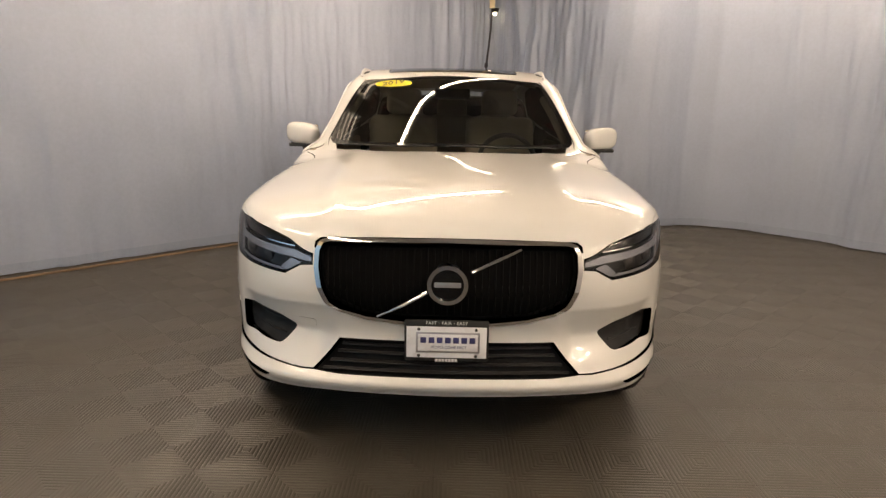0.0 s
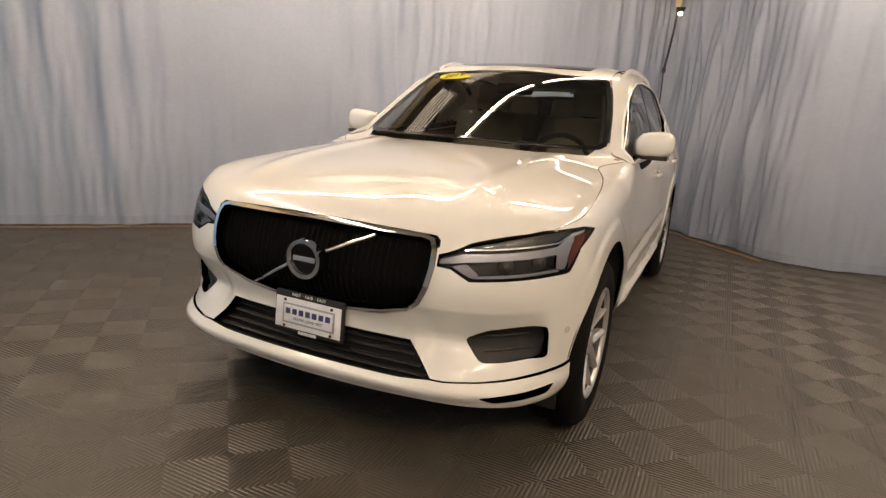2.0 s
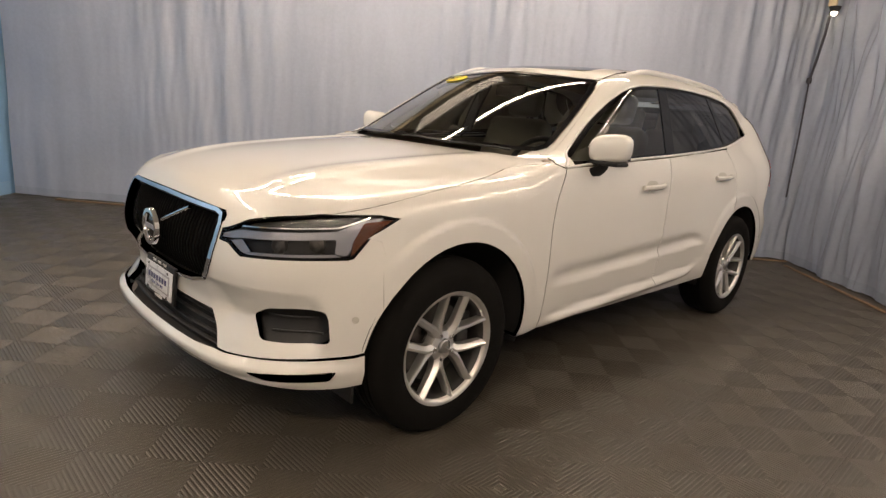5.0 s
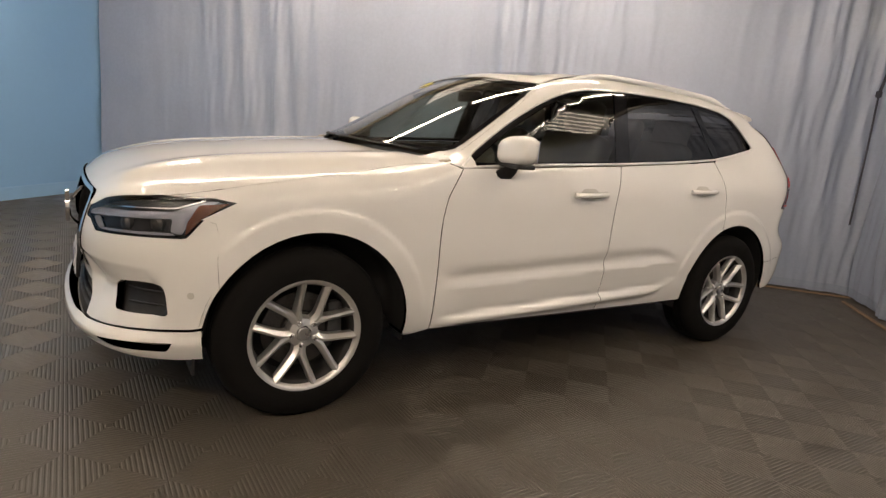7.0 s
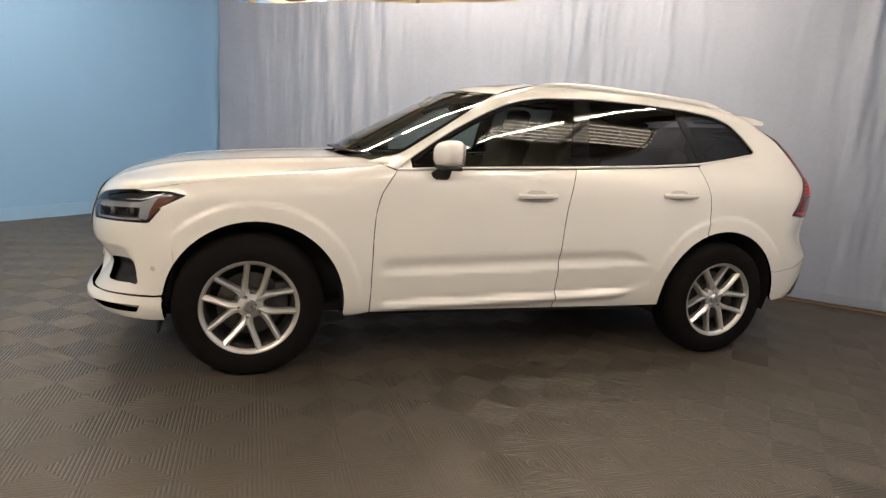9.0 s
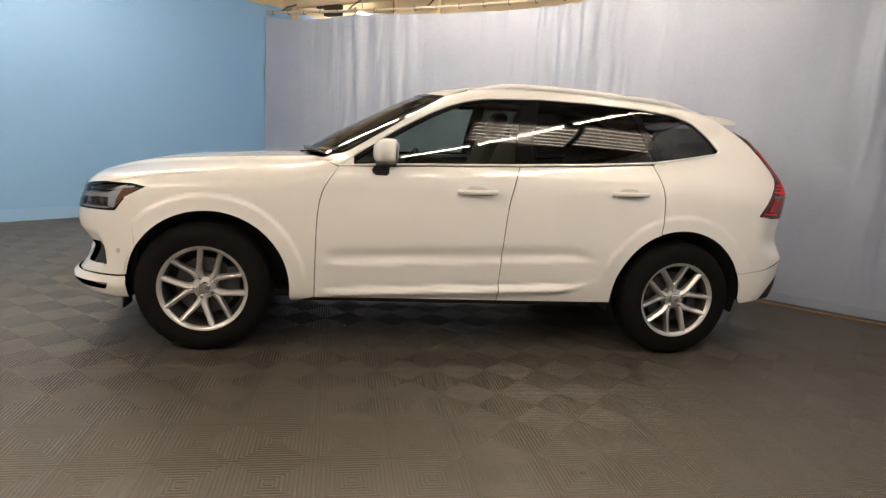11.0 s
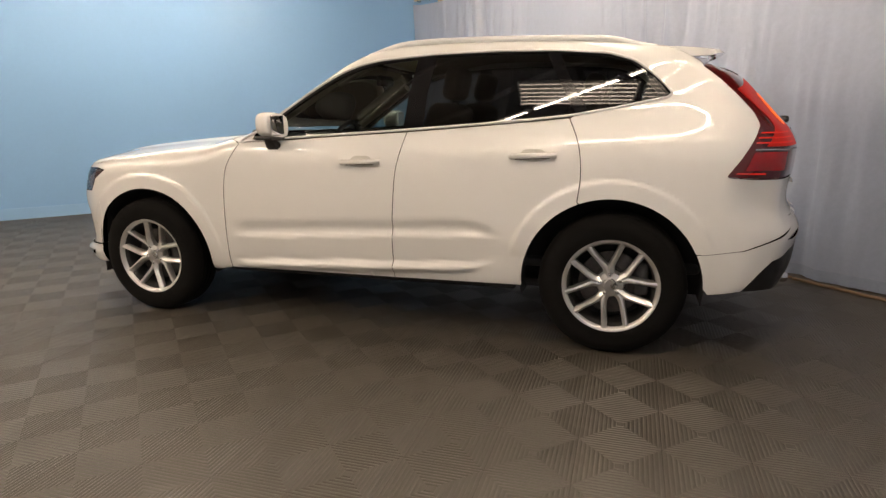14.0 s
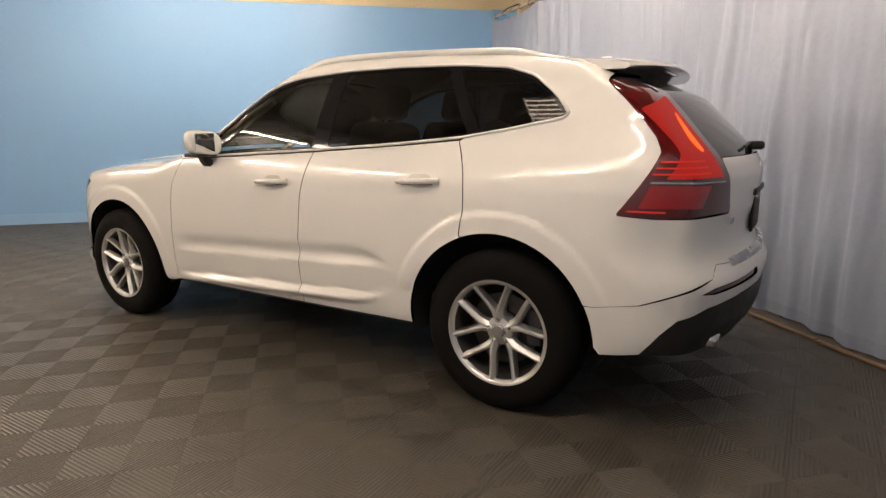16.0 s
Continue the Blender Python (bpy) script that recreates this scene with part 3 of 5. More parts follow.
def high(x, y, z):
    x = np.abs(x)
    g = smax(x - green_w(np.maximum(z, 1.0)) - green_plan(y), (z - roof_z(y - 0.27 * x * x * (1 - step(1.2, 2.0, y))) + (0.13 - 0.060 * step(1.0, 1.7, y)) * x * x) * 0.9, 0.085 - 0.022 * step(1.2, 1.7, y))
    return smax(g, (y - glass_y(np.maximum(z, 1.06)) + 0.20 * x * x) * 0.8, 0.05)


def body(x, y, z):
    return -smax(-low(x, y, z), -high(x, y, z), 0.035 + 0.15 * step(2.95, 3.4, y))


RC, FRONT_C, REAR_C = 0.9, 0.35, 2.90


def cast(proj, a, b, fun):
    """Where the line of a panel's chart (s: from the side, t: from above, c and r: round the front and the rear) leaves the body."""
    a, b = np.asarray(a, float), np.asarray(b, float)
    o = np.zeros(a.shape)
    if proj == "s":
        at, lo, hi = (lambda d: (d, a, b)), 0.05, 1.3
    elif proj == "t":
        at, lo, hi = (lambda d: (a, b, d)), 0.6, 1.9
    elif proj == "c":
        at, lo, hi = (lambda d: (np.sin(a / RC) * d, FRONT_C - np.cos(a / RC) * d, b)), 0.1, 1.7
    else:
        at, lo, hi = (lambda d: (np.sin(a / RC) * d, REAR_C + np.cos(a / RC) * d, b)), 0.05, 1.5
    lo, hi = o + lo, o + hi
    for _ in range(34):
        mid = (lo + hi) / 2
        inside = fun(*at(mid)) < 0
        lo, hi = np.where(inside, mid, lo), np.where(inside, hi, mid)
    return np.stack(np.broadcast_arrays(*at((lo + hi) / 2)), -1)


def normals(p, fun):
    e = 0.002
    g = np.stack([fun(*(p + d).T) - fun(*(p - d).T) for d in np.eye(3) * e], -1)
    return g / np.linalg.norm(g, axis=-1, keepdims=True)


def chart(proj, p):
    """The chart's pair for points p on the body."""
    p = np.asarray(p, float)
    x, y, z = p[..., 0], p[..., 1], p[..., 2]
    if proj == "s":
        return np.stack([y, z], -1)
    if proj == "t":
        return np.stack([x, y], -1)
    if proj == "c":
        return np.stack([np.arctan2(x, FRONT_C - y) * RC, z], -1)
    return np.stack([np.arctan2(x, y - REAR_C) * RC, z], -1)


def front_at(x, z):
    """A point of the front face by its x and z."""
    lo, hi = -1.1, 0.3
    for _ in range(34):
        mid = (lo + hi) / 2
        if low(np.array(x), np.array(mid), np.array(z)) < 0:
            hi = mid
        else:
            lo = mid
    return (x, (lo + hi) / 2, z)


# ---- panels of the car ----
from mathutils.geometry import delaunay_2d_cdt

TRIM = mat("bright_aluminium", (0.80, 0.80, 0.79), 0.30, 0.25)


def rounded(pts, r=0.02, n=4):
    """A closed outline with its corners rounded; a point may bring its own radius as a third number."""
    out = []
    k = len(pts)
    for i, p in enumerate(pts):
        rad = p[2] if len(p) > 2 else r
        a, b, c = np.array(pts[i - 1][:2], float), np.array(p[:2], float), np.array(pts[(i + 1) % k][:2], float)
        la, lc = np.linalg.norm(a - b), np.linalg.norm(c - b)
        d = min(rad, la * 0.45, lc * 0.45)
        if d < 1e-4:
            out.append(b)
            continue
        s, e = b + (a - b) / la * d, b + (c - b) / lc * d
        for q in range(n + 1):
            t = q / n
            out.append((1 - t) ** 2 * s + 2 * t * (1 - t) * b + t * t * e)
    return np.array(out)


def spline(pts, n=6):
    """A smooth open line through points (Catmull-Rom)."""
    p = np.array(pts, float)
    p = np.vstack([2 * p[0] - p[1], p, 2 * p[-1] - p[-2]])
    out = []
    for i in range(1, len(p) - 2):
        for q in range(n):
            t = q / n
            out.append(0.5 * (2 * p[i] + (p[i + 1] - p[i - 1]) * t + (2 * p[i - 1] - 5 * p[i] + 4 * p[i + 1] - p[i + 2]) * t**2 + (3 * p[i] - p[i - 1] - 3 * p[i + 1] + p[i + 2]) * t**3))
    out.append(p[-2])
    return np.array(out)


def dense(loop, h):
    out = []
    k = len(loop)
    for i in range(k):
        a, b = loop[i], loop[(i + 1) % k]
        n = max(1, int(math.ceil(np.linalg.norm(b - a) / h)))
        out += [a + (b - a) * (q / n) for q in range(n)]
    keep = [out[0]]
    for p in out[1:]:
        if np.linalg.norm(p - keep[-1]) > h * 0.12:
            keep.append(p)
    return np.array(keep)


def within(poly, p):
    x, y = p[:, 0], p[:, 1]
    inside = np.zeros(len(p), bool)
    for i in range(len(poly)):
        (x1, y1), (x2, y2) = poly[i - 1], poly[i]
        hit = (y1 > y) != (y2 > y)
        inside ^= hit & (x < (x2 - x1) * (y - y1) / (y2 - y1 + 1e-12) + x1)
    return inside


def inset(loop, d):
    """The loop drawn in by d (out where d is negative)."""
    loop = np.asarray(loop, float)
    area = 0.5 * np.sum(loop[:, 0] * np.roll(loop[:, 1], -1) - np.roll(loop[:, 0], -1) * loop[:, 1])
    nx, pv = np.roll(loop, -1, 0), np.roll(loop, 1, 0)
    t = nx - pv
    t /= np.linalg.norm(t, axis=1, keepdims=True) + 1e-9
    nrm = np.stack([-t[:, 1], t[:, 0]], 1) * (1 if area > 0 else -1)
    return loop + nrm * d


def panel_mesh(name, proj, outline, holes=(), fun=None, off=0.0, skirt=0.018, res=0.026, side=1, bulge=0.0):
    """A sheet over the body inside an outline in one chart, with turned-in edges."""
    fun = fun or body
    loops = [dense(np.asarray(l, float), res * 0.6) for l in (outline, *holes)]
    pts = np.vstack(loops)
    edges, k = [], 0
    for l in loops:
        edges += [(k + i, k + (i + 1) % len(l)) for i in range(len(l))]
        k += len(l)
    lo, hi = loops[0].min(0), loops[0].max(0)
    gx, gy = np.meshgrid(np.arange(lo[0] + res / 2, hi[0], res), np.arange(lo[1] + res / 2, hi[1], res))
    gx = gx + (np.arange(gx.shape[0]) % 2)[:, None] * res / 2
    g = np.stack([gx.ravel(), gy.ravel()], 1)
    ok = within(loops[0], g)
    for l in loops[1:]:
        ok &= ~within(l, g)
    g = g[ok]
    if len(g):
        near = np.ones(len(g), bool)
        for c in range(0, len(pts), 400):
            d = np.linalg.norm(g[:, None] - pts[None, c:c + 400], axis=2).min(1)
            near &= d > res * 0.42
        g = g[near]
    allp = np.vstack([pts, g]) if len(g) else pts
    v2, _, tris, *_ = delaunay_2d_cdt([Vector(p) for p in allp], edges, [], 0, 1e-6)
    v2 = np.array([tuple(v) for v in v2])
    tris = np.array([t for t in tris if len(t) == 3])
    c = v2[tris].mean(1)
    ok = within(loops[0], c)
    for l in loops[1:]:
        ok &= ~within(l, c)
    tris = tris[ok]
    p = cast(proj, v2[:, 0], v2[:, 1], fun)
    n = normals(p, fun)
    p = p + n * off
    q = p[tris]
    flip = np.einsum("ij,ij->i", np.cross(q[:, 1] - q[:, 0], q[:, 2] - q[:, 0]), n[tris].mean(1)) < 0
    tris[flip] = tris[flip][:, ::-1]
    verts, norms, faces = list(p), list(n), [tuple(t) for t in tris]
    if skirt:
        count = {}
        for t in tris:
            for i in range(3):
                a, b = int(t[i]), int(t[(i + 1) % 3])
                count[(a, b)] = count.get((a, b), 0) + 1
        for (a, b) in [e for e in count if (e[1], e[0]) not in count]:
            base = len(verts)
            t = p[b] - p[a]
            out = np.cross(t, (n[a] + n[b]) / 2)
            out = out / (np.linalg.norm(out) + 1e-12)
            soft = 0.0035
            for i in (a, b):
                verts += [p[i], p[i] - n[i] * soft + out * soft * 0.0, p[i] - n[i] * skirt]
                norms += [n[i], (out + 0.3 * n[i]) / np.linalg.norm(out + 0.3 * n[i]), out]
            faces += [(base, base + 1, base + 4, base + 3), (base + 1, base + 2, base + 5, base + 4)]
            faces[-2:] = [f[::-1] for f in faces[-2:]]
    verts, norms = np.array(verts), np.array(norms)
    if side < 0:
        verts, norms = verts * (-1, 1, 1), norms * (-1, 1, 1)
        faces = [f[::-1] for f in faces]
    return mesh_of(name, verts, faces, True, norms)


def panel(name, proj, outline, material, parent, label="", **kw):
    return part(name, panel_mesh(name, proj, outline, **kw), material, parent, label)


def S3(y, z, fun=low):
    return cast("s", [y], [z], fun)[0]


def F3(x, z):
    return np.array(front_at(x, z))


def to(proj, *pts):
    """Chart pairs from marks: ('s', y, z), ('f', x, z), ('t', x, y) or ('r', x, z); a radius may follow."""
    out = []
    for m in pts:
        k, a, b = m[:3]
        if k == "p":
            out.append((*map(float, chart(proj, np.array(m[1:4]))), *m[4:]))
            continue
        if k == proj or k == "=":
            q = (a, b)
        elif k == "s":
            q = chart(proj, S3(a, b))
        elif k == "f":
            q = chart(proj, F3(a, b))
        elif k == "t":
            q = chart(proj, cast("t", [a], [b], low)[0])
        else:
            q = chart(proj, rear_at(a, b))
        out.append((float(q[0]), float(q[1]), *m[3:]))
    return out


def rear_at(x, z, fun=None):
    fun = fun or body
    lo, hi = 2.6, 4.1
    for _ in range(34):
        mid = (lo + hi) / 2
        if fun(np.array(x), np.array(mid), np.array(z)) < 0:
            lo = mid
        else:
            hi = mid
    return np.array((x, (lo + hi) / 2, z))


def arc(i, a0, a1, n=16, grow=0.0):
    """Along a wheel arch, in the side chart; degrees from the rear, over the top, to the front."""
    cy, cz, r = AXLES[i]
    return [(cy + (r + grow) * math.cos(radians(a)), cz + (r + grow) * math.sin(radians(a)), 0) for a in np.linspace(a0, a1, n)]


def both(pts):
    """A half outline that starts and ends on the middle line, made whole."""
    pts = np.asarray([p[:2] for p in pts], float)
    return np.vstack([pts, (pts * (-1, 1))[::-1]])


G = 0.0025                                           # half a shut gap
car = thing("car", "pearl white five-door sport utility car, parked, tail lamps lit", "car", at=pose(0, 0, 0))

# ---- outlines that several panels share ----
DOOR1 = [(0.722, 1.083), (0.668, 1.005), (0.634, 0.936), (0.612, 0.81), (0.607, 0.58), (0.606, 0.328)]
DOOR2 = [(1.772, 1.138), (1.738, 1.02), (1.713, 0.906), (1.695, 0.683), (1.688, 0.50), (1.687, 0.333)]
DOOR3 = [(2.632, 1.198), (2.672, 1.11), (2.694, 1.024), (2.700, 0.90), (2.688, 0.795)]
HOODLINE = [(-0.505, 0.926), (-0.32, 0.966), (-0.122, 0.998), (0.10, 1.028), (0.35, 1.061), (0.55, 1.089), (0.645, 1.104)]
BROW = [("f", 0.494, 0.836), ("f", 0.529, 0.848), ("f", 0.565, 0.866), ("f", 0.601, 0.884), ("f", 0.69, 0.906), ("p", 0.787, -0.511, 0.924)]    # top edge of the head lamp
BROW_END = [("p", 0.83, -0.44, 0.9275), ("p", 0.866, -0.361, 0.929)]
LIGHT = [*BROW, *BROW_END, ("p", 0.892, -0.293, 0.917, 0.006), ("p", 0.897, -0.413, 0.851), ("p", 0.880, -0.472, 0.779, 0.02), ("p", 0.756, -0.613, 0.771), ("f", 0.606, 0.761, 0.02), ("f", 0.541, 0.797, 0.01), ("f", 0.494, 0.800, 0.004)]
DLO = [(0.712, 1.087), (0.82, 1.160), (0.925, 1.232), (1.03, 1.300), (1.127, 1.358), (1.24, 1.420), (1.351, 1.472), (1.45, 1.504), (1.57, 1.527), (1.90, 1.548), (2.25, 1.550), (2.55, 1.540), (2.80, 1.518), (2.93, 1.478), (3.045, 1.390), (3.112, 1.312), (3.090, 1.292), (2.85, 1.247), (2.63, 1.212), (2.30, 1.184), (1.77, 1.150), (1.30, 1.126), (0.95, 1.106)]
dlo = rounded([(*DLO[0], 0.012)] + [(*p, 0.03) for p in DLO[1:14]] + [(*DLO[14], 0.05), (*DLO[15], 0.025), (*DLO[16], 0.02)] + [(*p, 0.03) for p in DLO[17:]], n=4)

# ---- bonnet ----
half = []
for x in np.linspace(0, 0.47, 8):
    half.append((x, F3(x, 0.905 - 0.05 * x * x)[1]))
half += [tuple(p[:2]) for p in to("t", ("f", 0.489, 0.880))]
brow = spline([p[:2] for p in to("c", *BROW)], 5) + (0, 0.0012)
half += [tuple(chart("t", q)) for q in cast("c", brow[:, 0], brow[:, 1], low)[:-2]]
half += [(S3(y, z)[0], y) for y, z in spline(HOODLINE, 4)]
half += [(x, 0.448 + 0.45 * x * x) for x in np.linspace(0.70, 0, 9)]
bonnet = panel("bonnet", "t", both(half), PAINT, car, "smooth pearl white bonnet", fun=low, res=0.03)
# cowl and wipers under the windscreen
cowl = [(x, 0.452 + 0.45 * x * x) for x in np.linspace(-0.72, 0.72, 15)] + [(x, 0.51 + 0.45 * x * x) for x in np.linspace(0.74, -0.74, 15)]
panel("cowl", "t", cowl, BLACK_PLASTIC, car, "black plastic cowl", fun=low, off=-0.012, res=0.03)


def across(proj, fun, pts, r, off, n=8, flat=1.0, steps=6):
    """A bar over the body along a line in a chart."""
    l = spline(pts, steps)
    p = cast(proj, l[:, 0], l[:, 1], fun)
    return tube(p + normals(p, fun) * off, r, n, flat=flat)


for x0, x1 in ((0.60, -0.02), (-0.10, -0.62)):
    w = part("wiper", across("t", high, [(x0, 0.470 + 0.45 * x0 * x0), ((x0 + x1) / 2, 0.468 + 0.1125 * (x0 + x1) ** 2), (x1, 0.472 + 0.45 * x1 * x1)], 0.005, 0.002), BLACK_PLASTIC, car, "black wiper resting on the glass")

# ---- windscreen, roof ----
half = [(0, 0.470), (0.25, 0.492), (0.45, 0.560), (0.60, 0.637), (0.695, 0.708), (0.722, 0.762), (0.720, 0.80), (0.703, 0.89), (0.684, 0.99), (0.661, 1.09), (0.632, 1.20), (0.590, 1.325), (0.56, 1.335), (0.46, 1.298), (0.30, 1.262), (0, 1.245)]
windscreen = both(half)
panel("windscreen", "t", windscreen, CLEAR, car, "clear laminated windscreen", fun=high, off=-0.004, skirt=0, res=0.04)
band = inset(dense(windscreen, 0.03), 0.028)
panel("windscreen_border", "t", dense(windscreen, 0.03), GLOSS_BLACK, car, "black printed border", holes=[band], fun=high, off=-0.001, skirt=0, res=0.03)

roof_half = [(0, 1.250), (0.30, 1.267), (0.46, 1.303), (0.56, 1.340), (0.586, 1.345), (0.5885, 1.6), (0.5865, 2.2), (0.5725, 2.7), (0.5515, 3.0), (0.5315, 3.13), (0.30, 3.18), (0, 3.195)]
sun_half = [(0, 1.345), (0.25, 1.365), (0.43, 1.42), (0.445, 1.47), (0.445, 2.40), (0.42, 2.45), (0, 2.47)]
sun = both(sun_half)
panel("roof", "t", both(roof_half), PAINT, car, "pearl white roof", holes=[sun], fun=high, res=0.035)
panel("sunroof", "t", inset(dense(sun, 0.03), 0.004), GLOSS_BLACK, car, "dark panoramic sunroof glass", fun=high, off=-0.002, res=0.05)
for s in (1, -1):
    line = spline([(s * 0.626, 1.47), (s * 0.638, 1.55), (s * 0.648, 1.9), (s * 0.642, 2.4), (s * 0.620, 2.8), (s * 0.600, 3.02)], 9)
    p = cast("t", line[:, 0], line[:, 1], high)
    e = np.clip(np.minimum(p[:, 1] - p[0, 1], p[-1, 1] - p[:, 1]) / 0.25, 0, 1)
    e = e * e * (3 - 2 * e)
    p[:, 2] += (np.polyval(np.polyfit(p[:, 1], p[:, 2], 4), p[:, 1]) - p[:, 2]) * e - 0.013 + 0.027 * e
    r = part("roof_rail", tube(p, 0.014, 10, flat=1.1), TRIM, car, "satin aluminium roof rail")
fin = block((0.035, 0.16, 0.05), (0, 2.98, 1.585), 0.014, 3)
for v in fin.verts:
    if v.co.z > 1.59:
        v.co.y = 3.05 + (v.co.y - 3.05) * 0.35
        v.co.x *= 0.4
part("antenna", fin, PAINT, car, "white shark fin aerial")


def left_right(build):
    for s in (1, -1):
        build(s)


# ---- each flank ----
def flank(s):
    kw = dict(side=s)
    d1, d2, d3 = spline(DOOR1, 5), spline(DOOR2, 5), spline(DOOR3, 5)
    # wing
    out = [tuple(p) for p in spline(HOODLINE, 4) - (0, 0.0008)] + [(0.655, 1.102), (0.685, 1.093), (0.705, 1.085)]
    out += [tuple(p - (0.005, 0)) for p in d1] + [(0.475, 0.298)]
    out += [p[:2] for p in arc(0, -6, 150, 22)]
    out += [(-0.356, 0.70), (-0.350, 0.80), (-0.3625, 0.838), (-0.409, 0.8505), (-0.348, 0.885), (-0.2885, 0.9175), (-0.361, 0.9298), (-0.44, 0.9283)]
    panel("wing", "s", np.array(out), PAINT, car, "pearl white front wing", fun=low, res=0.014, **kw)
    # front door
    top = [(y, z - 0.012) for y, z in [(1.765, 1.150), (1.5, 1.136), (1.2, 1.120), (0.95, 1.106), (0.74, 1.098)]]
    out = [tuple(p) for p in d1] + [tuple(p - (0.0025, 0)) for p in d2[::-1]] + top
    door = panel("front_door", "s", np.array(out), PAINT, car, "pearl white front door", fun=low, res=0.02, **kw)
    handle(door, 1.515, 0.985, s)
    # rear door
    top = [(y, z - 0.012) for y, z in [(2.62, 1.210), (2.4, 1.192), (2.1, 1.172), (1.785, 1.151)]]
    out = [tuple(p + (0.0025, 0)) for p in d2] + [(2.36, 0.34)] + [p[:2] for p in arc(1, 184, 111, 12)] + [tuple(p - (0.0025, 0)) for p in d3[::-1]] + top
    door = panel("rear_door", "s", np.array(out), PAINT, car, "pearl white rear door", fun=low, res=0.015, **kw)
    handle(door, 2.463, 1.022, s)
    # body side: screen pillar, roof edge and rear quarter in one
    pil = spline(half_edge()[:9], 4)
    panel("screen_pillar", "t", np.vstack([pil, (pil + np.linspace((0.030, 0.0), (0.012, 0.0), len(pil)))[::-1]]), PAINT, car, "white screen pillar", fun=high, off=0.0015, skirt=0.012, res=0.012, **kw)
    foot = np.array([(0.655, 0.60), (0.80, 0.58), (0.865, 0.62), (0.87, 0.80), (0.72, 0.80), (0.68, 0.70)])
    panel("pillar_foot", "t", foot, PAINT, car, "white pillar foot", off=-0.005, skirt=0.0, res=0.02, **kw)
    gutter = np.array([(0.555, 1.29), (0.625, 1.28), (0.622, 1.56), (0.56, 1.56)])
    panel("roof_gutter", "t", gutter, PAINT, car, "white roof gutter", fun=high, off=-0.006, skirt=0.0, res=0.02, **kw)
    push = [0.016] * 6 + [0.010, 0.003, 0.001] + [0.0] * 9
    edge = [chart("s", cast("t", [x + dx], [y], high)[0]) for (x, y), dx in zip(half_edge(), push)]
    out = [(0.685, 1.097), (0.665, 1.104)] + [tuple(e) for e in edge]
    out += [tuple(chart("s", rear_at(0.56, 1.475))), (3.247, 1.436), (3.328, 1.366), (3.408, 1.286), (3.474, 1.211), (3.502, 1.159), (3.473, 1.083), (3.365, 0.921), (3.50, 0.908)] + [tuple(chart('s', rear_at(x, z))) for x, z in ((0.632, 0.905), (0.632, 0.76), (0.632, 0.712), (0.70, 0.668))]
    out += [(3.590, 0.625), (3.46, 0.577), (3.285, 0.552)]
    out += [p[:2] for p in arc(1, 24.5, 110, 16)]
    out += [tuple(p + (0.0025, 0)) for p in d3[::-1]]
    tail = [p for p in inset(dlo, -0.002)]
    k0 = int(np.argmin(np.hypot(*(dlo - (2.66, 1.215)).T)))
    k1 = int(np.argmin(np.hypot(*(dlo - (0.714, 1.088)).T)))
    seq = [tail[(k0 - i) % len(tail)] for i in range((k0 - k1) % len(tail) + 1)]
    out += [tuple(q) for q in seq]
    panel("body_side", "s", np.array(out), PAINT, car, "pearl white roof pillar and rear quarter", res=0.015, **kw)
    # glass and pillars
    panel("window_backing", "s", inset(dlo, -0.004), GLOSS_BLACK, car, "gloss black window surround", holes=[inset(dense(np.array(h), 0.03), 0.0) for h in (W1, W2, W3)], fun=high, off=-0.006, skirt=0.01, **kw)
    for nm, w, g, lb in (("front_window", W1, SIDE_GLASS, "clear front door glass"), ("rear_window", W2, TINTED, "dark privacy glass"), ("quarter_window", W3, TINTED, "dark privacy glass")):
        panel(nm, "s", inset(dense(np.array(w), 0.03), -0.006), g, car, lb, fun=high, off=-0.008, skirt=0, res=0.05, **kw)
    edge_line = dense(dlo, 0.02)
    q = cast("s", edge_line[:, 0], edge_line[:, 1], body)
    part("window_trim", tube((q + normals(q, body) * 0.002) * (s, 1, 1), 0.0068, 8, True), TRIM, car, "bright metal window trim")
    # sill
    part("sill", block((0.05, 1.86, 0.05), (s * 0.77, 1.43, 0.30), 0.02, 3), BLACK_PLASTIC, car, "black sill underside")
    # dark sheet behind the gaps
    out = [(-0.36, 0.86), (-0.25, 0.93), (0.1, 1.0), (0.5, 1.045), (0.70, 1.07), (1.77, 1.125), (2.6, 1.185), (2.9, 1.22), (3.4, 1.1), (3.35, 0.93), (3.55, 0.85), (3.55, 0.64), (3.30, 0.58)] + [p[:2] for p in arc(1, 22, 184, 20, 0.004)] + [(2.36, 0.35), (0.60, 0.34), (0.49, 0.32)] + [p[:2] for p in arc(0, -4, 150, 20, 0.004)]
    panel("inner_side", "s", np.array(out), DARK, car, "dark inner panel", fun=low, off=-0.024, skirt=0, res=0.05, **kw)


def half_edge():
    return [(0.724, 0.705), (0.731, 0.755), (0.729, 0.80), (0.712, 0.89), (0.693, 0.99), (0.670, 1.09), (0.641, 1.20), (0.599, 1.328), (0.590, 1.36), (0.592, 1.6), (0.590, 2.2), (0.576, 2.7), (0.555, 3.0), (0.535, 3.13)]


